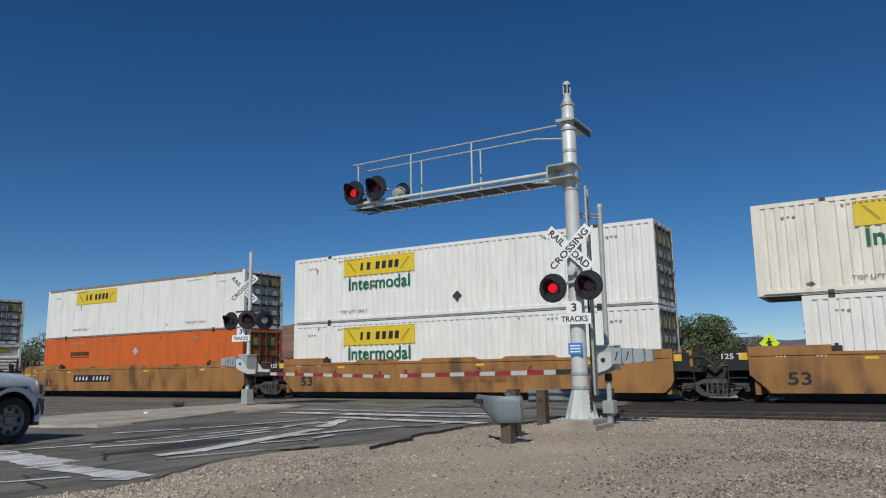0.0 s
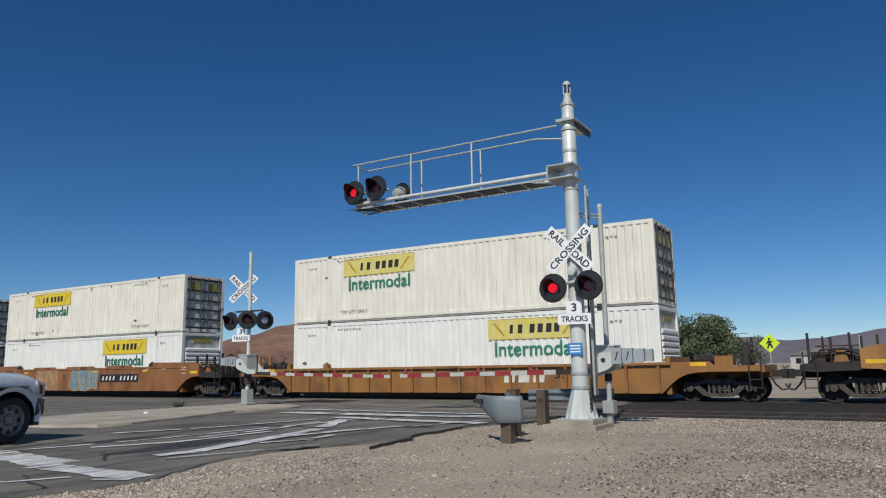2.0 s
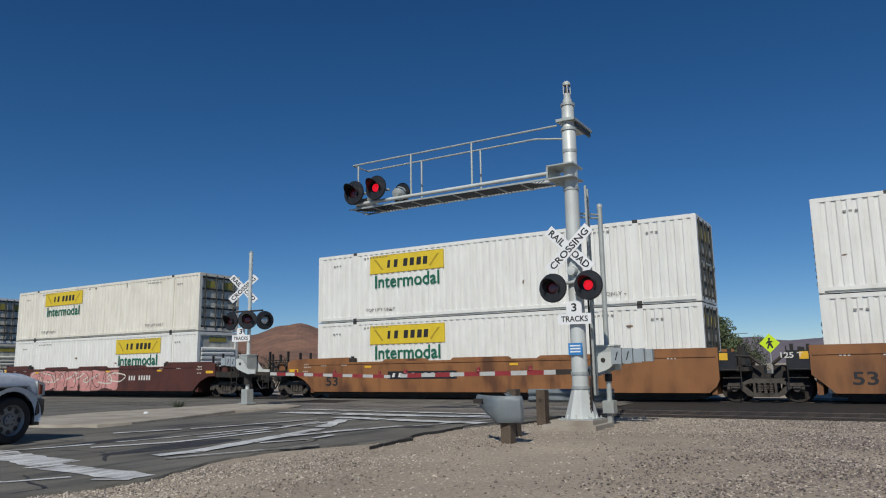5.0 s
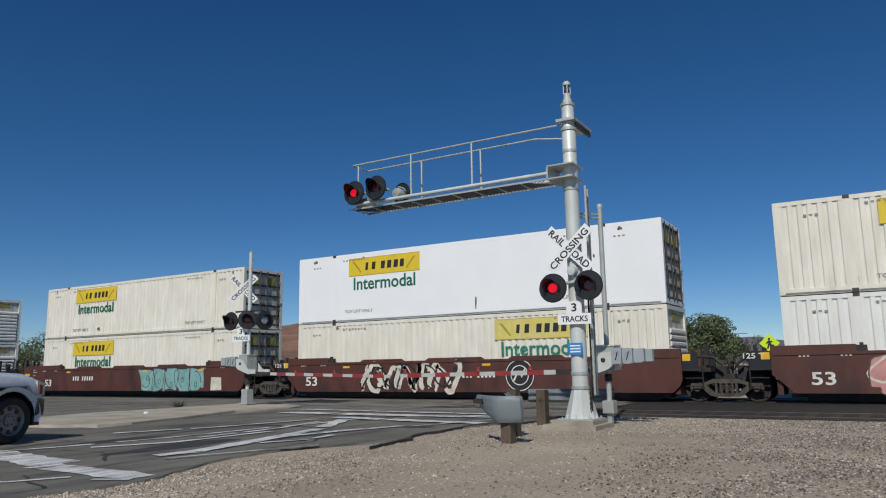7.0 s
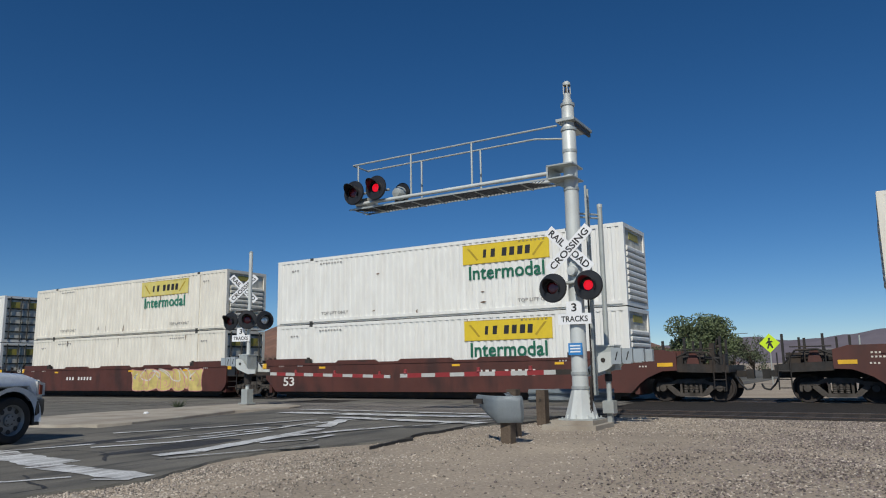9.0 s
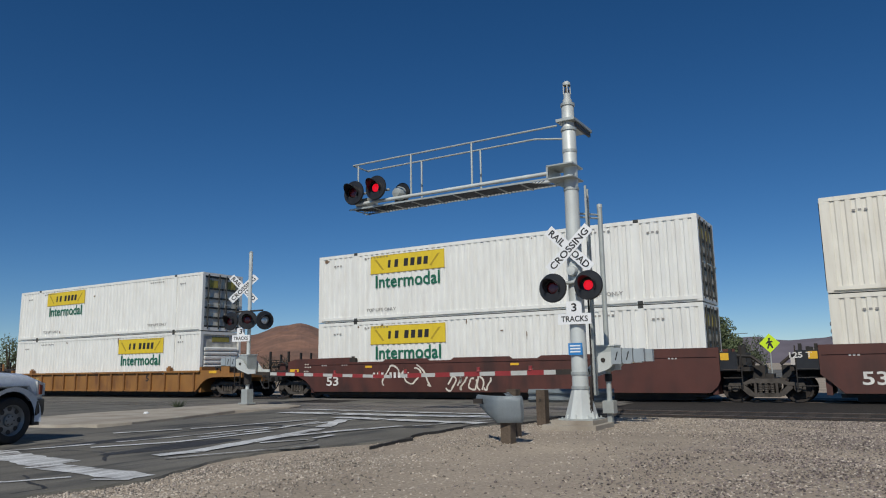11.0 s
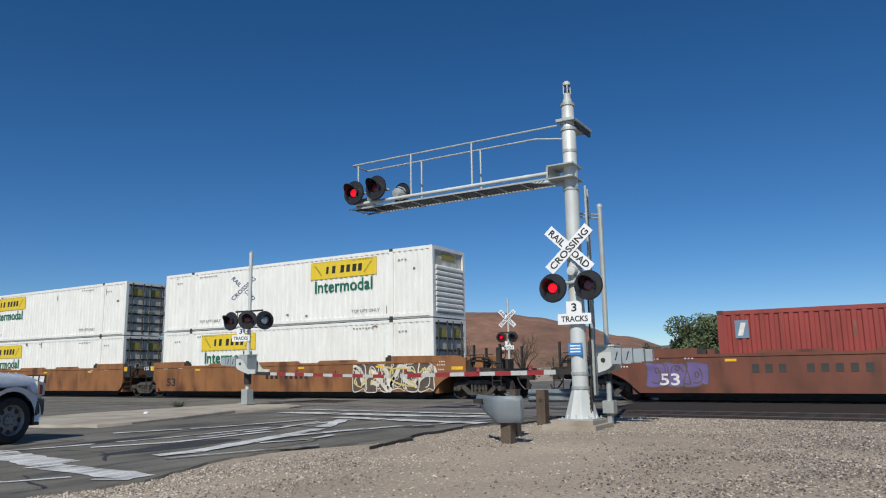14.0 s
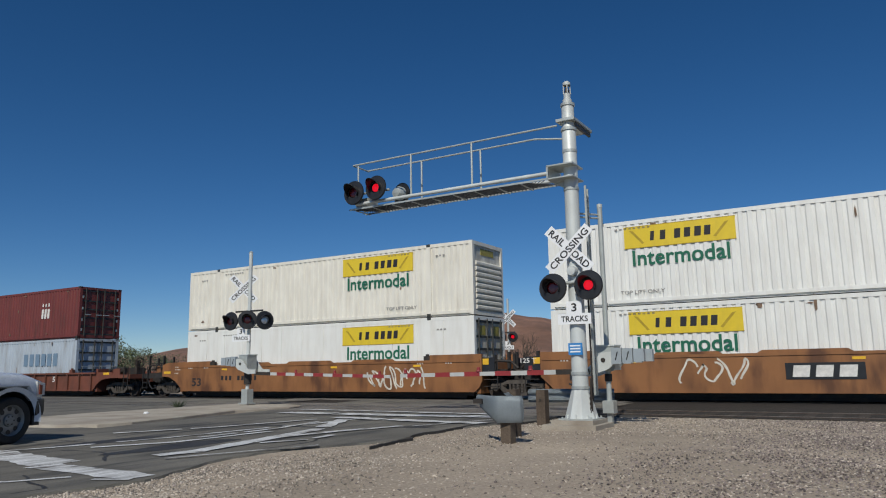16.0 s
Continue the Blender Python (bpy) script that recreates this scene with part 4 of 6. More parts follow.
                piece("equipment_box", (s,), lambda: boxes((min(s * 10.45, s * 10.95), max(s * 10.45, s * 10.95), -0.6, -0.1, 1.1, 1.5)), M["dark"], car)
                for i, (mx, mz, n_) in enumerate(((8.55, 1.42, 4), (8.55, 1.30, 4), (8.6, 1.12, 3))):
                    piece("stencil_bar", ("e", n_), lambda: boxes(*[(j * 0.10, j * 0.10 + 0.055, -1.521, -1.512, 0, 0.05) for j in range(n_)]), M["spray_pale"], car, "unreadable stencilled marks", loc=(s * mx - (0.2 if s > 0 else 0.1), 0, mz))
            if s > 0:
                piece("brake_wheel", (), lambda: lathe([(0.25, -0.02), (0.28, 0.0), (0.25, 0.02), (0.22, 0.0), (0.25, -0.02)], "X", 20, lathe([(0.05, -0.05), (0.05, 0.05)], "X", 10)), M["dark"], car, "spoked hand-brake wheel", loc=(10.75, -0.6, 1.75))
                piece("brake_gearbox", (), lambda: boxes((10.5, 10.66, -0.7, -0.5, 1.08, 1.86)), M["dark"], car)
            else:
                piece("air_tank", (), lambda: rods(((-10.4, -0.7, 1.35), (-9.2, -0.7, 1.35), 0.22), n=14), M["dark"], car)
            piece("valve_box", (s,), lambda: boxes((min(s * 8.9, s * 9.5), max(s * 8.9, s * 9.5), 0.1, 0.7, 1.1, 1.48)), M["dark"], car)
            piece("step_ladder", (s,), lambda: rods(*[((s * 10.75, -1.53, z), (s * 11.1, -1.53, z), 0.018) for z in (0.45, 0.7, 0.95)], ((s * 10.75, -1.53, 0.4), (s * 10.75, -1.53, 1.5), 0.02), ((s * 11.1, -1.53, 0.4), (s * 11.1, -1.53, 1.5), 0.02), n=6), M["dark"], car)
            piece("yellow_mark", (s, "c"), lambda: boxes((min(s * 9.0, s * 9.5), max(s * 9.0, s * 9.5), -1.524, -1.515, 1.13, 1.25)), M["yellowmark"], car)
            truck(car, (9.75 if ribbed else 9.92) if s > 0 else (-9.42 if ribbed else -9.50))
    # paint
    T = M["letter"] if dark_text else M["wletter"]
    lettered("53", 0.64 if not ribbed else 0.5, 0.38 if not ribbed else 0.3, T, car, ((-7.1, -1.52, 0.72) if not ribbed else (4.6, -1.52, 0.92)), "stencilled number")
    if not ribbed:
        for x in (-5.2, 1.4, 5.6):
            piece("yellow_mark", (), lambda: boxes((-0.17, 0.17, -1.524, -1.512, -0.04, 0.04)), M["yellowmark"], car, loc=(x, 0, TOP - 0.20))
    for i, x in enumerate((-7.7, -6.6, 5.6, 6.9)):
        for j in range(3):
            piece("stencil_bar", ("s",), lambda: boxes((0, 0.06, -1.521, -1.512, 0, 0.08)), M["wletter"], car, loc=(x + j * 0.11, 0, TOP - 0.14 if ribbed else 1.36))
    for what in marks or ():
        kind, x, w, h, z = what[:5]
        if kind == "plate":
            piece("number_plate", (w, h), lambda: boxes((-w / 2, w / 2, -0.005, 0.005, -h / 2, h / 2)), M["black"], car, "black plate with plain pale bars", loc=(x, -1.519, z))
            for i in (0, 1, 2, 3, 5, 6, 7, 8, 9):
                piece("number_bar", (w, h, "p"), lambda: slab([(-w * 0.026, -h * 0.27), (w * 0.012, -h * 0.27), (w * 0.026, h * 0.27), (-w * 0.012, h * 0.27)], -0.011, 0.0), M["wletter"], car, "plain pale bar", loc=(x - w * 0.41 + i * w * 0.094, -1.519, z))
        elif kind == "bars":
            for i in (0, 1, 2, 4, 5, 6, 7, 8):
                piece("number_bar", (w, h), lambda: boxes((-w * 0.03, w * 0.03, -0.006, 0.002, -h * 0.42, h * 0.42)), M[what[5]] if len(what) > 5 else M["wletter"] if not dark_text else M["letter"], car, "plain painted bar", loc=(x - w * 0.47 + i * w / 9, -1.517, z))
        elif kind == "badge":
            m = M[what[5]]
            if what[6]:
                piece("badge_plate", (w, h), lambda: boxes((-w * 0.58, w * 0.58, -0.005, 0.004, -h * 0.72, h * 0.72)), M["black"], car, "plain black badge plate", loc=(x, -1.519, z))
            for cx in (-0.34, 0.0, 0.34):
                piece("badge_block", (w, h), lambda: slab([(-w * 0.14, -h * 0.5), (w * 0.11, -h * 0.5), (w * 0.14, h * 0.5), (-w * 0.11, h * 0.5)], -0.012, 0.0), m, car, "plain block badge", loc=(x + cx * w, -1.519, z))
        elif kind == "blocks":
            sprayed_blocks(car, x, z, w, h, what[6], what[5][0], what[5][1], int(x * 10 + w * 31))
        elif kind == "sheet":
            piece("painted_sheet", (w, h), lambda: slab([(-w / 2, -h / 2), (w / 2, -h / 2 + 0.02), (w * 0.44, h * 0.46), (-w / 2 + 0.02, h / 2)], -0.004, 0.002), M[what[5]], car, "pale painted patch", loc=(x, -1.518, z))
        elif kind == "emblem":
            piece("emblem_disc", (w,), lambda: lathe([(0.001, 0.004), (w / 2, 0.004), (w / 2, -0.002)], "Y", 28), M["letter"], car, "round dark emblem", loc=(x, -1.516, z))
            for q in (0.47, 0.30):
                piece("emblem_ring", (w, q), lambda: lathe([(w * q, 0.008), (w * q - 0.035, 0.008)], "Y", 28), M["wletter"], car, loc=(x, -1.516, z))
            part("emblem_stroke", ribbon([(-w * 0.22, -w * 0.2), (-w * 0.05, w * 0.1), (w * 0.06, -w * 0.05), (w * 0.2, w * 0.22)], 0.035, -0.009), M["wletter"], car).location = (x, -1.516, z)
        elif kind == "spray":
            for k, (mn, sc) in enumerate(what[5]):
                for bm in strokes(int(x * 10 + k * 77 + w * 31), w, h, max(4, int(w * sc * 2.0)), 0.034 if k or len(what[5]) == 1 else 0.10):
                    part("graffiti_stroke", bm, M[mn], car, "looping sprayed line").location = (x, -1.518 - 0.004 * k, z)
    return car


def deck(ob, u, y, z):
    ob.matrix_world = pose(u, y, z)
    MOVING.append((ob, u, y, z))
    return ob


LG, RG = 4.63, 11.57
PW = "panel"
# left end of the load; wagon paint, ribs, ends; upper and lower load: (paint, side, leading end, logo offset, faded, lift stencils)
UNITS = [
    (-3.13, "ochre", 0, "a", "c", ("white_old", "corr", "door", LG, 0), ("white", "corr", "door", None, 0), [("spray", 4.5, 1, 0.5, 0.9, [])]),
    (-22.36, "ochre", 0, "a", "a", ("white", "corr", "door", LG, 0), ("white", "corr", "door", LG, 0), [("badge", 1.6, 1.95, 0.46, 0.9, "rustbrown", 0)]),
    (-41.70, "ochre", 0, "c", "a", ("white", PW, "door", LG, 0), ("orange", "smooth", "door", None, 0), [("plate", -3.1, 3.25, 0.36, 0.95)]),
    (-65.06, "ochrebright", 1, "c", "c", ("white_old", "corr", "door", LG, 1), ("white", "corr", "louver", RG, 1), [("badge", 3.2, 1.7, 0.40, 0.84, "spray_pale", 0)]),
    (-88.65, "rustbrown", 0, "a", "c", ("white_old", "corr", "door", LG, 0), ("white", "corr", "louver", RG, 0), [("blocks", -3.0, 2.0, 1.1, 0.9, ("spray_tan", "spray_cream"), 4), ("blocks", 0.45, 2.4, 1.15, 0.9, ("spray_slate", "spray_cream"), 3), ("plate", 3.5, 3.2, 0.4, 0.95)]),
    (-107.98, "rustbrown", 0, "a", "a", ("white", "corr", "door", LG, 0), ("white", "corr", "door", LG, 0), [("badge", 0.5, 2.6, 0.5, 0.85, "redbrown", 0)]),
    (-127.50, "rustbrown", 0, "c", "a", ("white", "corr", "door", LG, 0), ("white", "corr", "door", LG, 0), [("plate", -2.6, 3.2, 0.3, 0.95)]),
    (-151.36, "maroonbrown", 0, "a", "c", ("white_old", "corr", "door", LG, 0), ("white", "corr", "louver", RG, 0), [("blocks", -1.7, 8.0, 1.12, 0.86, ("spray_pink", "spray_shadow"), 7), ("spray", -1.5, 8.4, 0.8, 1.0, [("spray_pale", 0.5)]), ("bars", 4.1, 1.8, 0.28, 0.95)]),
    (-170.95, "maroonbrown", 0, "a", "a", ("white_new", "smooth", "door", LG, 0), ("white_old", "corr", "louver", RG, 1), [("spray", -2.1, 4.5, 1.1, 0.86, [("spray_pale", 1.3), ("black", 1.0)]), ("bars", 1.1, 1.45, 0.22, 0.92), ("emblem", 2.75, 1.2, 1.2, 0.9)]),
    (-190.6, "maroonbrown", 0, "c", "a", ("white_old", "corr", "door", LG, 0), ("white_old", "corr", "door", LG, 0), [("bars", -3.8, 1.9, 0.26, 0.95), ("blocks", 3.4, 4.6, 1.12, 0.86, ("spray_teal", "spray_shadow"), 5), ("sheet", 6.65, 0.75, 0.62, 0.64, "spray_pale")]),
    (-214.30, "maroonbrown", 0, "a", "c", ("white", "corr", "louver", RG, 0), ("white", "corr", "louver", RG, 0), [("bars", 3.6, 2.4, 0.26, 1.0)]),
    (-233.80, "maroonbrown", 0, "a", "a", ("white_old", "corr", "louver", RG, 1), ("white_old", "corr", "door", None, 0), [("bars", -3.0, 2.4, 0.2, 0.95), ("blocks", 4.2, 5.2, 1.05, 0.84, ("spray_yellow", "spray_pink"), 5), ("spray", 4.2, 5.0, 0.7, 1.1, [("spray_pale", 0.7)])]),
    (-253.53, "maroonbrown", 0, "c", "a", ("white", "corr", "door", LG, 0), ("white", "corr", "door", LG, 0), [("bars", -4.05, 1.85, 0.26, 0.95), ("spray", -3.3, 2.1, 0.9, 0.92, [("spray_pale", 0.9)]), ("spray", -0.5, 1.9, 0.6, 0.6, [("spray_pale", 1.6)])]),
    (-277.2, "ochrebright", 1, "c", "c", ("white", "corr", "door", LG, 0), ("white", "corr", "louver", RG, 0), [("spray", -5.8, 1.2, 0.5, 0.8, [("spray_yellow", 3.0)])]),
    (-301.28, "redbrown", 0, "c", "c", None, None, [("badge", 3.6, 1.85, 0.42, 1.08, "spray_cream", 0), ("blocks", -6.9, 1.9, 0.8, 0.88, ("spray_blue", "spray_shadow"), 3), ("spray", 6.3, 3.2, 0.9, 0.85, [("spray_pale", 0.9)]), ("bars", -2.9, 3.4, 0.3, 1.04, "doorbar")]),
    (-325.55, "rustbrown", 0, "a", "c", ("white", "corr", "louver", RG, 0), ("white", "corr", "door", LG, 0), [("bars", 0.6, 2.6, 0.26, 0.95), ("blocks", 6.2, 3.9, 1.15, 0.88, ("spray_shadow", "spray_pale"), 6), ("spray", 6.2, 3.8, 1.0, 0.88, [("spray_pale", 0.9), ("spray_yellow", 0.6)])]),
    (-344.95, "rustbrown", 0, "a", "a", ("white", "corr", "door", LG, 0), ("white", "corr", "door", LG, 0), [("badge", 0.5, 1.8, 0.34, 0.94, "wletter", 1), ("spray", -2.6, 1.9, 0.85, 0.95, [("spray_pale", 1.4)])]),
    (-364.26, "rustbrown", 0, "c", "a", ("white_old", "corr", "louver", RG, 0), ("white", PW, "door", RG, 0), [("bars", -4.2, 2.4, 0.24, 0.9), ("spray", 1.2, 0.2, 0.4, 1.2, []), ("spray", 4.6, 2.8, 1.0, 0.85, [("spray_pale", 1.8)])]),
    (-387.68, "redbrown", 1, "c", "c", None, None, []),
]
PAINT_WORDS = {"white": "white", "white_old": "grimy yellowed white", "white_new": "clean bright white", "orange": "orange"}
SIDE_WORDS = {"corr": "corrugated", "panel": "panelled", "smooth": "smooth-sided"}
CAR_WORDS = {"ochre": "ochre-painted", "ochrebright": "rusty yellow", "rustbrown": "rust-brown", "maroonbrown": "dark maroon-brown", "redbrown": "faded red-brown"}


def build_train():
    for u, paint, ribbed, left, right, upper, lower, marks in UNITS:
        c = u + HALF
        label = CAR_WORDS[paint] + (" ribbed" if ribbed else " smooth-sided") + " intermodal well wagon" + (" with sprayed graffiti" if any(m[0] in ("spray", "blocks") and m[5] for m in marks) else "")
        deck(well_car(paint, ribbed, left, right, label, [m for m in marks if m[0] != "spray" or m[5]], paint not in ("maroonbrown", "redbrown")), c, TRACK_Y, 0.0)
        for load, z in ((lower, LOW_Z), (upper, MID_Z)):
            if load is None:
                continue
            p, style, lead, logo, old = load
            text = PAINT_WORDS[p] + " " + SIDE_WORDS[style] + " container" + (" with yellow logo" if logo else "") + (" stacked on another" if z == MID_Z else " in a wagon well")
            short = u == -3.13 and z == LOW_Z
            k = container(13.716 if short else 16.154, 2.80 if style == PW and z == MID_Z else 2.896, p, style, lead, logo, old, rail="toprail" if style == PW and z == MID_Z else None, word=not (style == PW and z == MID_Z), lift=p != "orange", label=text)
            if p == "orange":
                for i in range(9):
                    piece("name_bar", (), lambda: boxes((-0.07, 0.07, -0.006, 0.0, -0.11, 0.11)), M["letter"], k, "plain dark bar", loc=(-5.42 + i * 0.19, -1.300, 2.02))
                piece("name_rule", (), lambda: boxes((-0.85, 0.85, -0.006, 0.0, -0.018, 0.018)), M["letter"], k, loc=(-4.65, -1.300, 1.83))
                piece("placard", (), lambda: slab([(0, -0.22), (0.22, 0), (0, 0.22), (-0.22, 0)], -0.008, 0.0), M["greybox"], k, "grey diamond placard", loc=(0.2, -1.297, 2.05))
            if u == -22.36 and z == MID_Z:
                piece("placard", ("w",), lambda: slab([(0, -0.22), (0.22, 0), (0, 0.22), (-0.22, 0)], -0.008, 0.0), M["doorbar"], k, "grey diamond placard", loc=(0.35, -1.297, 0.75))
            deck(k, c, TRACK_Y, z)
    # two short boxes in the red-brown wagon
    for x0, paint, words_ in ((-298.75, "redbox", "red corrugated twenty-foot container in a wagon's well"), (-292.88, "tanbox", "cream panelled twenty-foot container in a wagon's well")):
        k = container(5.83 if paint == "redbox" else 6.06, 2.59, paint, "corr" if paint == "redbox" else "panel", "door", lift=False, label=words_, sign=False)
        if paint == "redbox":
            piece("badge", (), lambda: boxes((-0.2, 0.2, -0.006, 0.0, -0.28, 0.28)), M["navy"], k, "small dark blue badge", loc=(-2.2, -1.297, 2.0))
            piece("badge_mark", (), lambda: slab([(-0.13, -0.2), (0.02, -0.2), (0.13, 0.2), (-0.02, 0.2)], -0.008, 0.0), M["wletter"], k, loc=(-2.2, -1.302, 2.0))
        else:
            piece("badge", (), lambda: slab([(0, -0.24), (0.26, 0), (0, 0.24), (-0.26, 0)], -0.007, 0.0), M["green"], k, "green diamond badge", loc=(-1.2, -1.297, 1.9))
            piece("badge_mark", (), lambda: boxes((-0.3, 0.06, -0.009, 0.0, -0.3, -0.1)), M["logo"], k, loc=(-1.25, -1.302, 1.88))
        deck(k, x0 + (2.915 if paint == "redbox" else 3.03), TRACK_Y, 0.25)
    # forty-foot boxes on the last wagon
    c = -387.68 + HALF
    k = container(12.19, 2.896, "greybox", "corr", "door", lift=False, label="pale blue-grey container set in its wagon's well", sign=False)
    for i in range(6):
        piece("name_bar", ("w",), lambda: boxes((-0.21, 0.21, -0.006, 0.0, -0.35, 0.35)), M["navy"], k, "plain dark bar", loc=(1.11 + i * 0.6, -1.300, 1.75))
    deck(k, c, TRACK_Y, LOW_Z)
    k = container(12.19, 2.896, "maroon", "corr", "door", lift=False, label="maroon corrugated container, stacked on another", sign=False)
    for i in range(3):
        piece("name_bar", ("s",), lambda: boxes((-0.1, 0.1, -0.006, 0.0, -0.28, 0.28)), M["wletter"], k, "plain pale bar", loc=(2.5 + i * 0.3, -1.300, 1.5))
        piece("name_bar", ("t",), lambda: boxes((-0.06, 0.06, -0.006, 0.0, -0.09, 0.09)), M["wletter"], k, "plain pale bar", loc=(2.5 + i * 0.3, -1.300, 2.01))
    deck(k, c, TRACK_Y, MID_Z)


build_train()

# ---- crossing signals ----
FLASHING = []


def signal_head(parent, x, y, z, turn=0.0, lamp="dark", size=1.0):
    """A round crossing light: dished black backplate, housing, hood and a lamp that faces -y before the turn."""
    g = Matrix.Translation((x, y, z)) @ Matrix.Rotation(radians(turn), 4, "Z") @ Matrix.Scale(size, 4)
    R0 = 0.305
    h = part("signal_head", lathe([(0.128, 0.02), (R0 - 0.02, 0.012), (R0, -0.012), (R0, 0.0), (R0 - 0.02, 0.024), (0.128, 0.032)], "Y", 32), M["black"], parent, "round black backplate with a hooded red light", smooth=True)
    h.matrix_local = g
    part("housing", lathe([(0.17, -0.005), (0.185, -0.02), (0.185, -0.14), (0.13, -0.23), (0.001, -0.25)], "Y", 20), M["galv"] if lamp == "back" else M["black"], h, "silver housing" if lamp == "back" else "", smooth=True)
    # hood: an open half tube round the upper part of the lens
    bm = bmesh.new()
    a, b = [], []
    for i in range(19):
        t = radians(-35 + 250 * i / 18)
        c, s = math.cos(t), math.sin(t)
        reach = 0.11 + 0.20 * max(0.0, s)
        a.append((bm.verts.new((0.170 * c, 0.0, 0.170 * s)), bm.verts.new((0.160 * c, 0.0, 0.160 * s))))
        b.append((bm.verts.new((0.180 * c, -reach, 0.180 * s)), bm.verts.new((0.170 * c, -reach, 0.170 * s))))
    for i in range(18):
        bm.faces.new((a[i][0], a[i + 1][0], b[i + 1][0], b[i][0]))
        bm.faces.new((a[i][1], b[i][1], b[i + 1][1], a[i + 1][1]))
        bm.faces.new((b[i][0], b[i + 1][0], b[i + 1][1], b[i][1]))
    part("hood", bm, M["black"], h)
    if lamp in ("lit_first", "lit_second"):
        # an added turning disc stands in for the blinking: one face glows, the other is dark
        d = part("lamp", lathe([(0.001, 0.012), (0.07, 0.010), (0.100, 0.002)], "Y", 24), M["litred"], h, "flashing red lamp")
        part("lamp_back", lathe([(0.001, -0.012), (0.08, -0.010), (0.118, -0.002)], "Y", 24), M["dimred"], d, "dark red face")
        d.location = (0, -0.002, 0)
        FLASHING.append((d, lamp == "lit_first"))
    else:
        part("lens", lathe([(0.001, 0.035), (0.08, 0.028), (0.155, 0.004)], "Y", 24), M["clear" if lamp == "clear" else "dimred"], h, "silvered lens" if lamp == "clear" else "unlit red lens")
    return h


def crossbuck(parent, x, y, z, turn=0.0, scale=1.0):
    for tilt, off, text in ((45, 0.0, "RAIL  ROAD"), (-45, -0.016, "CROSSING")):
        bl = part("crossbuck_blade", boxes((-0.61, 0.61, -0.004, 0.004, -0.114, 0.114)), M["signwhite"], parent, "white crossbuck blade with black letters")
        bl.matrix_local = pose(x, y, z, 0, 0, turn) @ Matrix.Translation((0, off, 0)) @ Matrix.Rotation(radians(tilt), 4, "Y") @ Matrix.Scale(scale, 4)
        me = part_of("lettering", words(text, 1.08, 0.145), M["letter"], bl)
        me.location = (0, -0.007, 0)


def tracks_sign(parent, x, y, z, turn=0.0):
    s = part("tracks_sign", slab([(-0.345, -0.11), (0.345, -0.11), (0.345, 0.11), (0.16, 0.11), (0.16, 0.36), (-0.16, 0.36), (-0.16, 0.11), (-0.345, 0.11)], -0.004, 0.004), M["signwhite"], parent, "white inverted-T sign")
    s.matrix_local = pose(x, y, z, 0, 0, turn)
    a = part_of("lettering", words("TRACKS", 0.55, 0.12), M["letter"], s)
    a.location = (0, -0.007, 0)
    b = part_of("lettering", words("3", 0.11, 0.17), M["letter"], s)
    b.location = (0, -0.007, 0.235)


def gate_arm(name, x0, x1, y, z0, z1, label, lamps):
    """A lowered crossing gate: white bar with red bands and small lamps, along x."""
    g = empty_thing(name, pose(x0, y, z0), label, "crossing gate")
    d = x1 - x0
    L = math.hypot(d, z1 - z0)
    s = 1 if d > 0 else -1
    tilt = math.degrees(math.atan2(z1 - z0, abs(d)))
    base = Matrix.Rotation(radians(180 if s < 0 else 0), 4, "Z") @ Matrix.Rotation(radians(-tilt), 4, "Y")
    bar = part("bar", boxes((0, L * 0.45, -0.03, 0.03, -0.05, 0.05), (L * 0.45, L, -0.022, 0.022, -0.045, 0.045)), M["whitestripe"], g)
    bar.matrix_local = base
    n = int(L / 0.80)
    for i in range(n + 1):
        a = L - 0.22 - i * 0.80
        if a - 0.40 < 0.3:
            break
        part("red_band", boxes((a - 0.40, a, -0.034, 0.034, -0.053, 0.053)), M["redstripe"], bar)
    part("dark_sleeve", boxes((0, 0.75, -0.036, 0.036, -0.056, 0.056)), M["dark"], bar, "dark steel arm sleeve")
    for f in lamps:
        l = part("gate_lamp", lathe([(0.001, 0.10), (0.04, 0.095), (0.045, 0.03), (0.06, 0.0), (0.03, -0.01)], "Z", 12), M["redstripe"], bar, "small red gate lamp")
        l.location = (L * f, 0, 0.055)
    return g


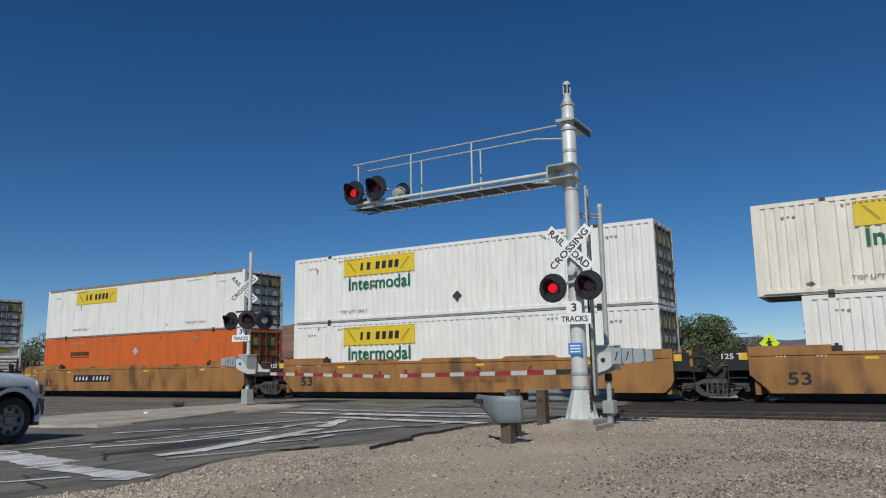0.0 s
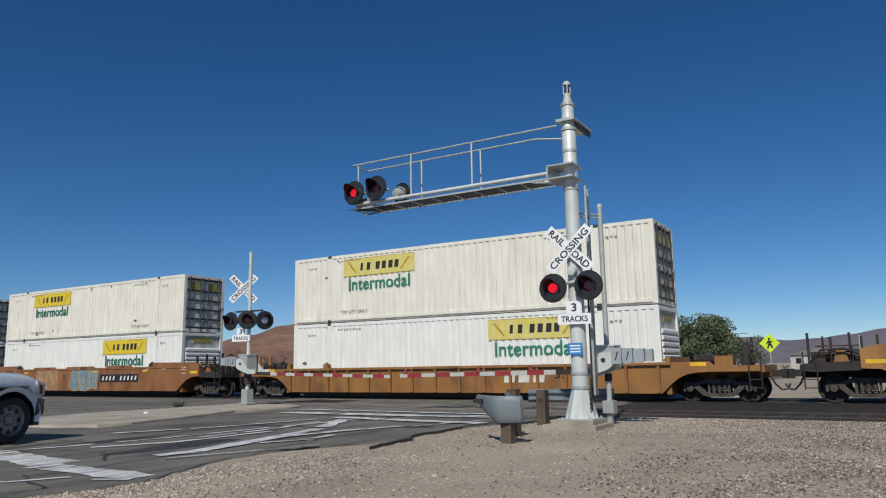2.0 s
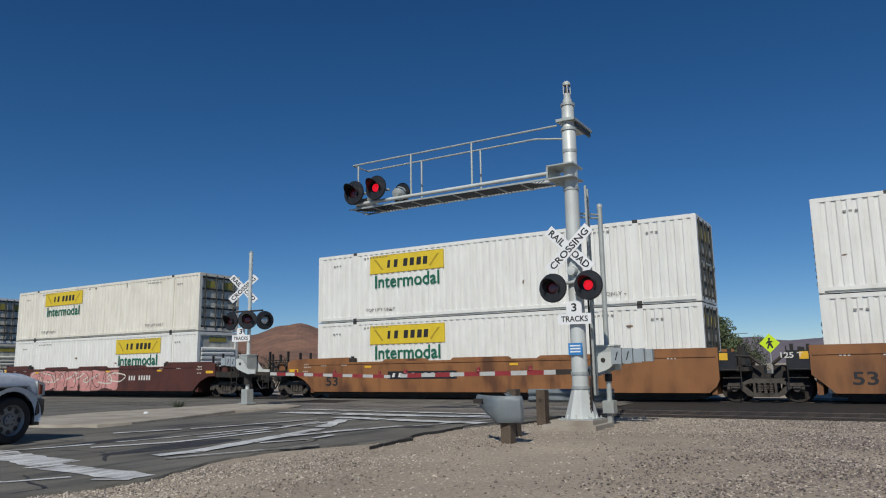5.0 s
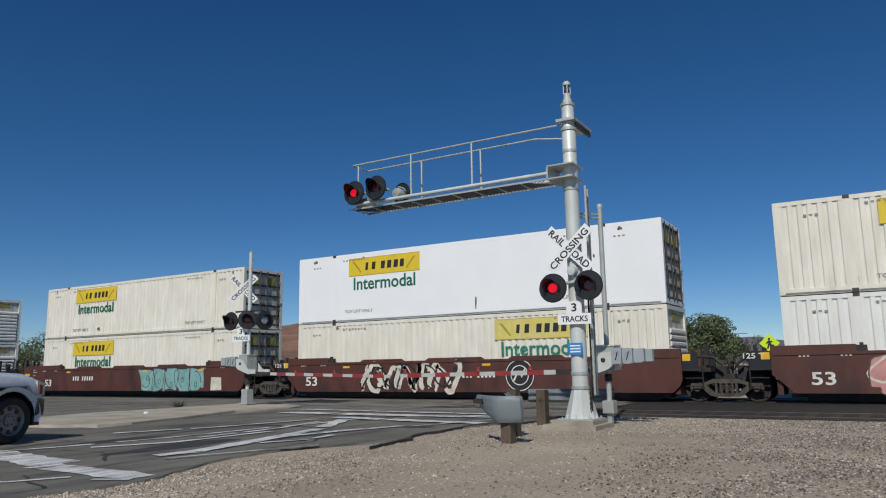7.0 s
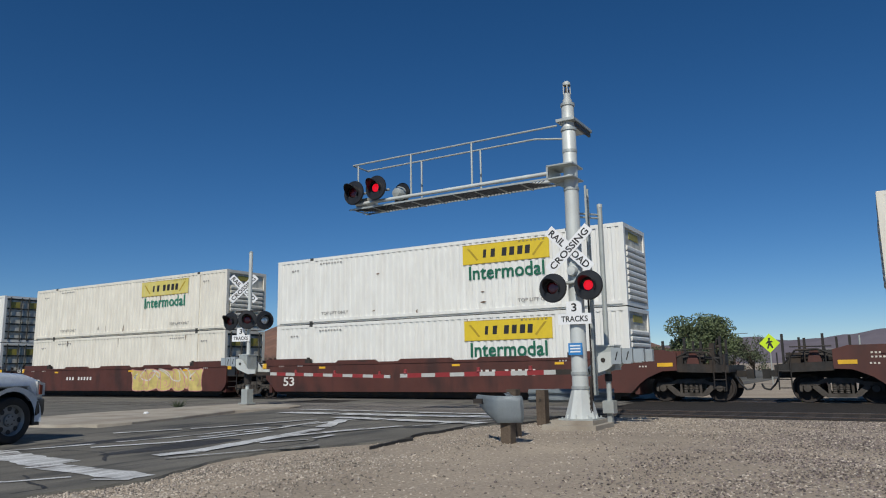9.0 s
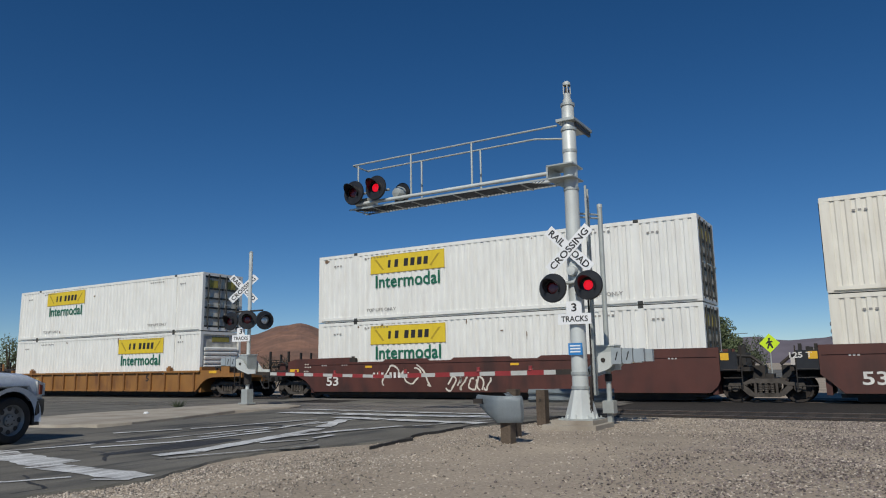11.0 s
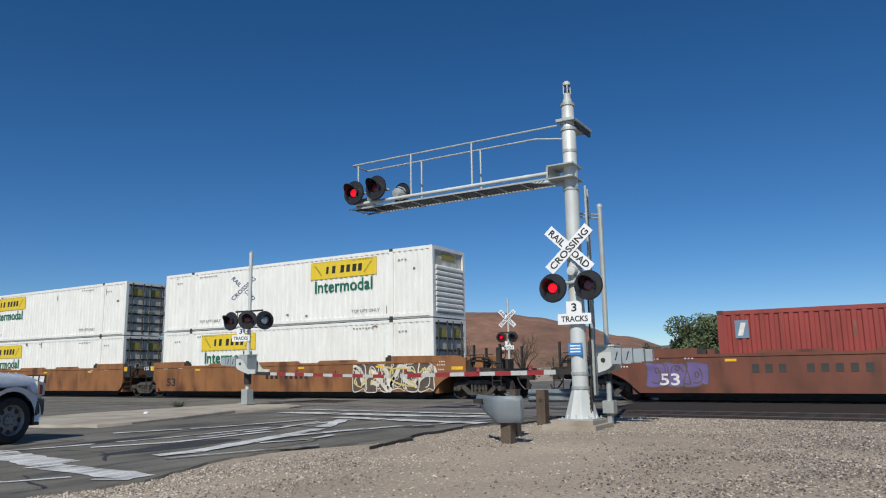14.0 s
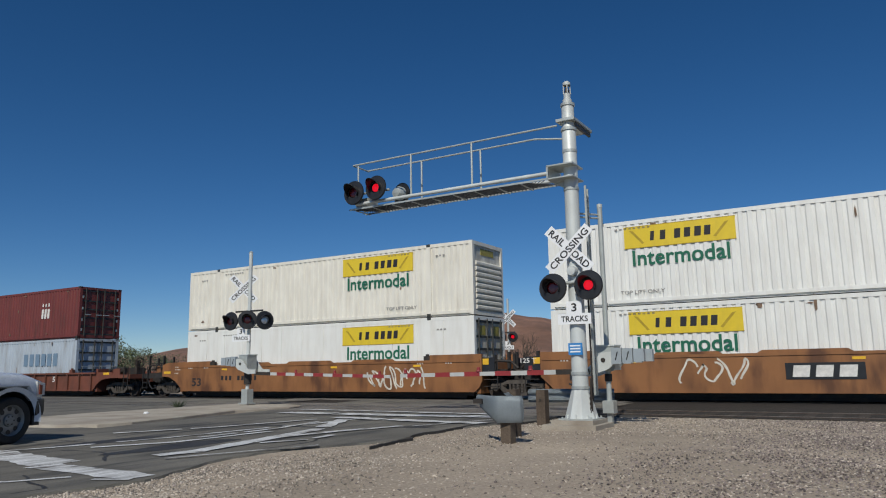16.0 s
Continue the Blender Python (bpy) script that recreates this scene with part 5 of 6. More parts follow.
def mechanism(parent, x, y, z, s, name="gate_mechanism"):
    """The gate's drive box with its lever and stacked counterweights, which reach to side s."""
    m = part(name, boxes((x - 0.2, x + 0.2, y - 0.22, y + 0.22, z - 0.26, z + 0.24)), M["galv"], parent, "galvanised gate drive box")
    part("lid", boxes((x - 0.22, x + 0.22, y - 0.24, y + 0.24, z + 0.24, z + 0.27)), M["alum"], m)
    part("shaft", rods(((x, y - 0.36, z - 0.05), (x, y + 0.36, z - 0.05), 0.05), n=12), M["dark"], m)
    for dy in (-0.33, 0.33):
        part("lever", slab([(x - s * 0.72, z - 0.38), (x - s * 0.38, z - 0.40), (x + s * 0.10, z - 0.24), (x + s * 0.45, z + 0.05), (x + s * 0.45, z + 0.16), (x - s * 0.05, z + 0.10), (x - s * 0.38, z - 0.24), (x - s * 0.72, z - 0.25)], y + dy - 0.02, y + dy + 0.02), M["alum"], m)
        for i in range(3):
            part("counterweight", boxes((x + s * (0.30 + i * 0.235) - 0.108, x + s * (0.30 + i * 0.235) + 0.108, y + dy - 0.07, y + dy + 0.05, z - 0.13 + 0.02 * i, z + 0.20 - 0.015 * i)), M["guard"], m, "grey counterweight plate")
    for i in range(2):
        for dy in (-0.402,):
            part("dark_arrow", slab([(x + s * (0.30 + i * 0.235) - 0.03, z - 0.06), (x + s * (0.30 + i * 0.235) - 0.01, z - 0.06), (x + s * (0.30 + i * 0.235) + 0.045, z + 0.12), (x + s * (0.30 + i * 0.235) + 0.02, z + 0.12)], y + dy - 0.004, y + dy + 0.004), M["letter"], m)
    return m


MX, MY = -5.33, 14.23


def build_main_mast():
    f = empty_thing("signal_foundation", pose(MX, MY, 0), "low pale concrete foundation in the gravel", "foundation")
    part("block", boxes((-0.62, 0.50, -0.62, 0.5, -0.1, 0.05), (-0.48, 0.40, -0.48, 0.4, 0.05, 0.13)), M["concrete"], f)
    for x in (-0.3, 0.3):
        for y in (-0.3, 0.3):
            part("anchor_bolt", rods(((x, y, 0.12), (x, y, 0.19), 0.02), n=6), M["galv"], f)
    m = empty_thing("crossing_signal_mast", pose(MX, MY, 0.13), "tall silver cantilever mast with crossbuck and red crossing lights", "railway signal")
    Z = lambda z: z - 0.13
    part("mast_tube", lathe([(0.168, Z(0.70)), (0.166, Z(1.1)), (0.160, Z(2.3)), (0.150, Z(4.9)), (0.150, Z(6.25)), (0.135, Z(6.27)), (0.135, Z(6.80)), (0.001, Z(6.82))], "Z", 28), M["alum"], m, smooth=True)
    # flared base
    bm = bmesh.new()
    lo, hi = [], []
    for i in range(8):
        t = radians(22.5 + 45 * i)
        lo.append(bm.verts.new((0.34 * math.cos(t), 0.34 * math.sin(t), 0.02)))
        hi.append(bm.verts.new((0.175 * math.cos(t), 0.175 * math.sin(t), Z(0.74))))
    for i in range(8):
        bm.faces.new((lo[i], lo[(i + 1) % 8], hi[(i + 1) % 8], hi[i]))
    for i in range(8):
        t = radians(45 * i)
        box(bm, -0.012, 0.012, -0.0, 0.33, 0.02, 0.10, Matrix.Rotation(t, 4, "Z"))
    part("flared_base", bm, M["alum"], m)
    part("base_plate", boxes((-0.36, 0.36, -0.36, 0.36, 0.0, 0.025)), M["galv"], m)
    for z, r in ((0.76, 0.185), (1.05, 0.182), (4.92, 0.165), (5.75, 0.160), (6.24, 0.172), (6.80, 0.155)):
        part("clamp_band", lathe([(r, Z(z) - 0.03), (r, Z(z) + 0.03), (r - 0.04, Z(z) + 0.032), (r - 0.04, Z(z) - 0.032), (r, Z(z) - 0.03)], "Z", 24), M["galv"], m)
    part("bell", lathe([(0.10, Z(6.82)), (0.10, Z(6.92)), (0.075, Z(6.94)), (0.075, Z(7.06))], "Z", 16), M["alum"], m)
    for q in (0.5, 2.1, 3.7, 5.2):
        part("cage_bar", rods(((0.075 * math.cos(q), 0.075 * math.sin(q), Z(7.05)), (0.07 * math.cos(q), 0.07 * math.sin(q), Z(7.26)), 0.012), n=8), M["alum"], m)
    part("cage_cap", lathe([(0.085, Z(7.25)), (0.085, Z(7.31)), (0.05, Z(7.34)), (0.001, Z(7.345))], "Z", 16), M["alum"], m)
    part("bell_gong", lathe([(0.05, Z(7.05)), (0.055, Z(7.12)), (0.03, Z(7.2)), (0.001, Z(7.21))], "Z", 14), M["dark"], m)
    # upper plate and ladder side bracket
    part("top_plate", slab([(-0.21, Z(6.40)), (0.20, Z(6.40)), (0.20, Z(6.46)), (-0.21, Z(6.46))], -0.20, 0.95), M["galv"], m)
    part("rear_bracket", slab([(0.12, Z(6.30)), (0.17, Z(6.30)), (0.17, Z(6.41)), (0.12, Z(6.41))], 0.0, 0.92), M["mesh"], m)
    # arm bracket
    part("arm_bracket", boxes((-0.42, 0.17, -0.34, 0.30, Z(5.12), Z(5.15)), (-0.42, 0.17, -0.34, 0.30, Z(5.40), Z(5.43)), (-0.42, -0.38, -0.34, 0.40, Z(5.14), Z(5.41))), M["galv"], m)
    part("arm_gusset", slab([(-0.38, Z(5.10)), (0.0, Z(5.10)), (0.0, Z(4.88))], -0.02, 0.02), M["galv"], m)
    for y, x0 in ((-0.30, -5.55), (0.36, -5.80)):
        part("arm_beam", rods(((-0.38, y, Z(5.26)), (x0, y, Z(5.26)), 0.045), n=12), M["alum"], m)
        rail = [(-0.15, y, Z(6.28)), (x0 - 0.1, y, Z(6.28))] if y < 0 else [(-0.12, y, Z(6.16)), (-0.95, y, Z(6.30)), (x0 + 0.1, y, Z(6.30))]
        part("handrail", pipe(rail, 0.022), M["galv"], m)
        for x in ((-2.24, -3.90) if y < 0 else (-2.36, -4.02)):
            part("rail_post", rods(((x, y, Z(5.24)), (x, y, Z(6.29)), 0.024), n=8), M["galv"], m)
    part("end_rail", rods(((-5.65, -0.30, Z(6.28)), (-5.70, 0.42, Z(6.30)), 0.02), ((-5.5, -0.28, Z(5.7)), (-5.5, -0.28, Z(6.28)), 0.022), n=8), M["galv"], m)
    for i in range(54):
        x = -0.75 - i * 0.09
        for d in (-0.28, 0.28):
            piece("walkway_strand", (d,), lambda: rods(((-d, -0.26, 0), (d, 0.34, 0), 0.0095), n=4), M["mesh"], m, loc=(x, 0, Z(5.15) + (0.008 if d > 0 else 0)))
    part("walkway_edge", boxes((-5.75, -0.4, -0.30, -0.285, Z(5.13), Z(5.17)), (-5.75, -0.4, 0.35, 0.365, Z(5.13), Z(5.17))), M["galv"], m)
    for i in range(9):
        piece("walkway_brace", (), lambda: rods(((0.0, -0.28, 0), (0.0, 0.36, 0), 0.014), n=6), M["galv"], m, loc=(-5.6 + i * 0.57, 0, Z(5.12)))
    part("junction_box", boxes((-5.62, -5.25, -0.2, 0.2, Z(5.2), Z(5.42))), M["galv"], m)
    # lights over the road
    signal_head(m, -5.52, -0.44, Z(5.53), 0, "lit_first")
    signal_head(m, -4.83, -0.46, Z(5.56), 0, "lit_second")
    signal_head(m, -4.72, 0.50, Z(5.58), 170, "back", 0.95)
    part("light_crossbar", rods(((-5.6, -0.2, Z(5.54)), (-4.6, -0.2, Z(5.54)), 0.03), n=8), M["galv"], m)
    # lights and signs on the mast
    part("light_crossarm", rods(((-0.42, -0.20, Z(2.9)), (0.42, -0.20, Z(2.9)), 0.035), n=10), M["galv"], m)
    part("light_boss", lathe([(0.001, 0.27), (0.09, 0.26), (0.11, 0.20), (0.11, 0.0)], "Y", 16), M["alum"], m).location = (0, 0, Z(3.14))
    signal_head(m, -0.385, -0.32, Z(2.80), 0, "lit_first")
    signal_head(m, 0.385, -0.32, Z(2.81), 0, "lit_second")
    crossbuck(m, -0.02, -0.24, Z(3.60), 10)
    tracks_sign(m, 0.02, -0.22, Z(2.15), 8)
    part("blue_notice", boxes((-0.15, 0.15, -0.195, -0.185, Z(1.42), Z(1.66))), M["signblue"], m, "small blue notice with plain bars")
    for i in range(3):
        part("notice_bar", boxes((-0.11, 0.11, -0.199, -0.194, Z(1.47 + i * 0.06), Z(1.50 + i * 0.06))), M["signwhite"], m)
    # ladder and conduit up the far side
    lx, ly = 0.25, 0.16
    part("ladder_rail", boxes((lx - 0.02, lx + 0.02, ly - 0.02, ly + 0.02, Z(0.6), Z(5.0))), M["galv"], m)
    part("ladder_rail", boxes((lx - 0.09, lx - 0.05, ly + 0.30, ly + 0.34, Z(0.6), Z(5.0))), M["galv"], m)
    for i in range(15):
        piece("rung", (), lambda: rods(((lx, ly, 0), (lx - 0.07, ly + 0.32, 0), 0.014), n=6), M["galv"], m, loc=(0, 0, Z(0.75) + i * 0.29))
    part("conduit", rods(((0.26, -0.1, Z(0.14)), (0.26, -0.1, Z(0.95)), 0.022), ((0.22, 0.1, Z(0.14)), (0.22, 0.1, Z(2.7)), 0.02), n=8), M["dark"], m)
    part("chain", rods(*[((0.24 + 0.02 * (i % 2), -0.14, Z(0.15 + i * 0.05)), (0.24 + 0.02 * ((i + 1) % 2), -0.14, Z(0.20 + i * 0.05)), 0.012) for i in range(11)], n=6), M["dark"], m)
    # gate post with its drive
    px, py = 0.27, 0.98
    g = empty_thing("gate_post", pose(MX + px, MY + py, 0.0), "slim grey gate post with drive box and counterweights", "crossing gate")
    part("post", rods(((0, 0, 0.24), (0, 0, 4.66), 0.055), n=14), M["galv"], g)
    part("post_cap", rods(((0, 0, 4.66), (0, 0, 4.74), 0.06), n=12), M["alum"], g)
    part("foot_box", boxes((-0.12, 0.12, -0.12, 0.12, 0.20, 0.46), (-0.05, 0.05, -0.05, 0.05, -0.1, 0.21)), M["galv"], g)
    part("collar", rods(((0, 0, 0.86), (0, 0, 1.02), 0.08), n=12), M["dark"], g)
    mechanism(g, 0.02, 0, 1.36, 1)
    part("stay", rods(((0, 0, 4.42), (-0.5, -0.6, 4.42), 0.022), ((0, 0, 4.50), (-0.5, -0.6, 4.50), 0.022), n=8), M["galv"], g)
    gate_arm("crossing_gate", -5.35, -10.20, 14.85, 1.08, 1.03, "lowered white gate arm with red bands", (0.28, 0.55, 0.97))


def build_left_mast():
    x, y = -18.78, 18.05
    m = empty_thing("crossing_signal_post", pose(x, y, 0.09), "slim silver signal post with crossbuck on the median", "railway signal")
    Z = lambda z: z - 0.09
    part("post", rods(((0, 0, 0), (0, 0, Z(5.35)), 0.065), n=14), M["alum"], m)
    part("cap", lathe([(0.07, Z(5.33)), (0.07, Z(5.37)), (0.001, Z(5.40))], "Z", 12), M["galv"], m)
    part("foot", boxes((-0.14, 0.14, -0.14, 0.14, 0.0, 0.50), (-0.2, 0.2, -0.2, 0.2, 0.0, 0.05)), M["galv"], m)
    part("collar", rods(((0, 0, Z(0.75)), (0, 0, Z(1.2)), 0.13), n=12), M["dark"], m)
    crossbuck(m, -0.20, -0.12, Z(4.06), 36)
    tracks_sign(m, -0.22, -0.16, Z(2.33), 16)
    part("light_crossarm", rods(((-0.62, -0.05, Z(3.27)), (0.62, 0.02, Z(3.27)), 0.03), n=8), M["dark"], m)
    signal_head(m, -0.60, -0.30, Z(2.93), 4, "dark", 1.06)
    signal_head(m, 0.16, -0.24, Z(2.95), 40, "dark", 1.06)
    signal_head(m, 0.62, 0.12, Z(2.93), 66, "clear", 1.06)
    mechanism(m, -0.02, 0, Z(1.50), -1)
    gate_arm("crossing_gate", -18.45, -12.78, 18.05, 1.12, 0.97, "lowered white gate arm with red bands", (0.33, 0.62, 0.93))


def far_signals():
    m = empty_thing("cantilever_signal", pose(-26.4, 33.95, -0.02), "distant silver cantilever signal across the tracks", "railway signal")
    part("mast_tube", rods(((0, 0, 0), (0, 0, 6.3), 0.16), ((0, 0, 6.3), (0, 0, 6.9), 0.09), n=14), M["alum"], m)
    part("cap_plate", boxes((-0.6, 0.6, -0.3, 0.3, 6.05, 6.12)), M["galv"], m)
    part("clamp_band", rods(((0, 0, 4.85), (0, 0, 5.15), 0.22), n=12), M["galv"], m)
    A = Vector((3.95, 2.73, 0)).normalized()
    for o in (-0.25, 0.25):
        s = Vector((-A.y, A.x, 0)) * o
        part("arm_beam", rods((Vector((0, 0, 5.02)) + s, A * 5.0 + Vector((0, 0, 5.35)) + s, 0.05), n=8), M["galv"], m)
        part("handrail", rods((Vector((0, 0, 6.05)) + s, A * 5.0 + Vector((0, 0, 6.3)) + s, 0.015), n=6), M["galv"], m)
    part("walkway", boxes((0, 1, 0, 1, 0, 1)), M["mesh"], m).matrix_local = Matrix.Translation((0, 0, 5.0)) @ Matrix.Rotation(math.atan2(A.y, A.x), 4, "Z") @ Matrix.Rotation(-0.066, 4, "Y") @ Matrix.Diagonal((5.0, 0.4, 0.03, 1))
    for d, lamp in ((3.65, "lit_first"), (4.5, "lit_second"), (4.85, "back")):
        p = A * d
        signal_head(m, p.x, p.y - 0.35, 5.62, 12 if lamp != "back" else 150, lamp, 1.0)
    part("ladder", rods(((-0.35, 0.2, 0.5), (-0.35, 0.2, 5.6), 0.02), ((-0.65, 0.2, 0.5), (-0.65, 0.2, 5.6), 0.02), *[((-0.35, 0.2, 0.8 + 0.3 * i), (-0.65, 0.2, 0.8 + 0.3 * i), 0.014) for i in range(16)], n=6), M["galv"], m)
    crossbuck(m, 0.5, -0.2, 3.35, 75)
    signal_head(m, 0.42, -0.35, 2.45, 80, "clear", 0.8)
    w = empty_thing("crossing_signal_post", pose(-17.95, 36.9, -0.02), "distant slim signal post with white crossbuck", "railway signal")
    part("post", rods(((0, 0, 0), (0, 0, 5.05), 0.06), n=12), M["alum"], w)
    crossbuck(w, 0, -0.1, 3.93, 14)
    part("light_crossarm", rods(((-0.45, -0.1, 3.15), (0.45, -0.1, 3.15), 0.03), n=8), M["dark"], w)
    signal_head(w, -0.36, -0.2, 2.88, 12, "lit_first", 0.95)
    signal_head(w, 0.36, -0.2, 2.88, 12, "lit_second", 0.95)
    tracks_sign(w, 0, -0.1, 2.3, 10)
    p = empty_thing("pedestrian_sign", pose(-5.38, 44.7, -0.03), "fluorescent yellow-green diamond crossing sign on a post", "road sign")
    part("post", rods(((0, 0, 0), (0, 0, 2.85), 0.035), n=8), M["galv"], p)
    part("sign_plate", slab([(0, 1.78), (0.54, 2.32), (0, 2.86), (-0.54, 2.32)], -0.05, -0.042), M["pedsign"], p)
    part("sign_symbol", slab([(-0.16, 2.02), (-0.07, 2.02), (0.0, 2.22), (0.1, 2.03), (0.19, 2.05), (0.07, 2.36), (0.17, 2.38), (0.15, 2.44), (0.02, 2.46), (0.06, 2.62), (-0.06, 2.62), (-0.06, 2.47), (-0.2, 2.32), (-0.16, 2.27), (-0.06, 2.34)], -0.056, -0.051), M["letter"], p, "plain dark symbol")
    for x, y, h, arm in ((-31.67, 38.7, 5.3, 1.1), (-14.5, 88.8, 4.7, 1.6), (-1.5, 70, 3.4, 0)):
        q = empty_thing("utility_pole", pose(x, y, -0.03), "slim grey pole far behind the tracks", "pole")
        part("post", rods(((0, 0, 0), (0, 0, h), 0.09, 0.07), n=8), M["galv"] if arm < 1.5 else M["bark"], q)
        if arm:
            part("arm", rods(((-arm * 0.3, 0, h - 0.12), (arm, 0, h - 0.10), 0.035), n=6), M["galv"] if arm < 1.5 else M["bark"], q)


def w_beam(points, flare=None):
    """A W-beam guardrail swept along points in plan."""
    prof = [(-0.155, 0.0), (-0.13, 0.035), (-0.095, 0.078), (-0.06, 0.078), (-0.02, 0.01), (0.02, 0.01), (0.06, 0.078), (0.095, 0.078), (0.13, 0.035), (0.155, 0.0)]
    bm = bmesh.new()
    cols = []
    pts = [Vector(p) for p in points]
    for i, p in enumerate(pts):
        d = (pts[min(i + 1, len(pts) - 1)] - pts[max(i - 1, 0)]).normalized()
        nrm = Vector((d.y, -d.x, 0))
        k = flare[i] if flare else 1.0
        cols.append([bm.verts.new(p + Vector((0, 0, z * k)) + nrm * (o * k)) for z, o in prof])
    for a, b in zip(cols, cols[1:]):
        for i in range(len(prof) - 1):
            bm.faces.new((a[i], b[i], b[i + 1], a[i + 1]))
    bmesh.ops.solidify(bm, geom=bm.faces[:], thickness=0.006)
    return bm


def build_guardrail():
    g = empty_thing("guardrail_end", pose(0, 0, 0), "short galvanised guardrail end on two timber posts", "guardrail")
    plan = [(-6.12, 11.25, 0.13), (-5.95, 11.06, 0.22), (-5.75, 10.88, 0.31), (-5.55, 10.73, 0.40), (-5.47, 10.68, 0.43), (-5.41, 10.68, 0.43), (-5.24, 10.74, 0.43), (-5.08, 10.80, 0.43), (-5.06, 10.86, 0.43)]
    bm = bmesh.new()
    cols = []
    for i, (x, y, hh) in enumerate(plan):
        d = Vector(plan[min(i + 1, 8)][:2]) - Vector(plan[max(i - 1, 0)][:2])
        nn = Vector((d.y, -d.x)).normalized()
        cols.append([bm.verts.new((x + nn.x * o, y + nn.y * o, 0.735 - hh * f)) for f, o in ((0, -0.03), (0.05, -0.008), (0.2, 0.008), (0.5, 0.014), (0.8, 0.008), (0.95, -0.008), (1, -0.03))])
    for p, q in zip(cols, cols[1:]):
        for i in range(6):
            bm.faces.new((p[i], q[i], q[i + 1], p[i + 1]))
    bmesh.ops.solidify(bm, geom=bm.faces[:], thickness=0.006)
    part("end_shoe", bm, M["guard"], g, "dented galvanised end shoe", smooth=True)
    part("shoe_slot", boxes((-5.98, -5.82, 10.86, 10.90, 0.60, 0.68)), M["dark"], g)
    for x, y, h in ((-5.36, 10.90, 0.66), (-5.75, 11.95, 0.80)):
        part("timber_post", boxes((x - 0.09, x + 0.09, y - 0.1, y + 0.1, -0.15, h)), M["post"], g)
    part("rail_beam", w_beam([(-5.55, 11.15, 0.6), (-6.0, 12.4, 0.6)]), M["guard"], g)
    p = empty_thing("timber_post", pose(-6.32, 14.55, 0), "weathered square timber post in the gravel", "post")
    part("post", boxes((-0.1, 0.1, -0.11, 0.11, -0.2, 0.70)), M["post"], p)
    part("bolt_head", rods(((0, -0.13, 0.5), (0, -0.1, 0.5), 0.025), n=8), M["dark"], p)
    q = empty_thing("guardrail", pose(0, 0, 0), "galvanised guardrail beam on timber posts", "guardrail")
    part("rail_beam", w_beam([(-7.25, 15.9, 0.52), (-6.0, 16.15, 0.52), (-5.3, 16.3, 0.52)]), M["guard"], q)
    for x, y in ((-7.0, 16.1), (-6.1, 16.3)):
        part("timber_post", boxes((x - 0.09, x + 0.09, y - 0.02, y + 0.16, -0.2, 0.66)), M["post"], q)


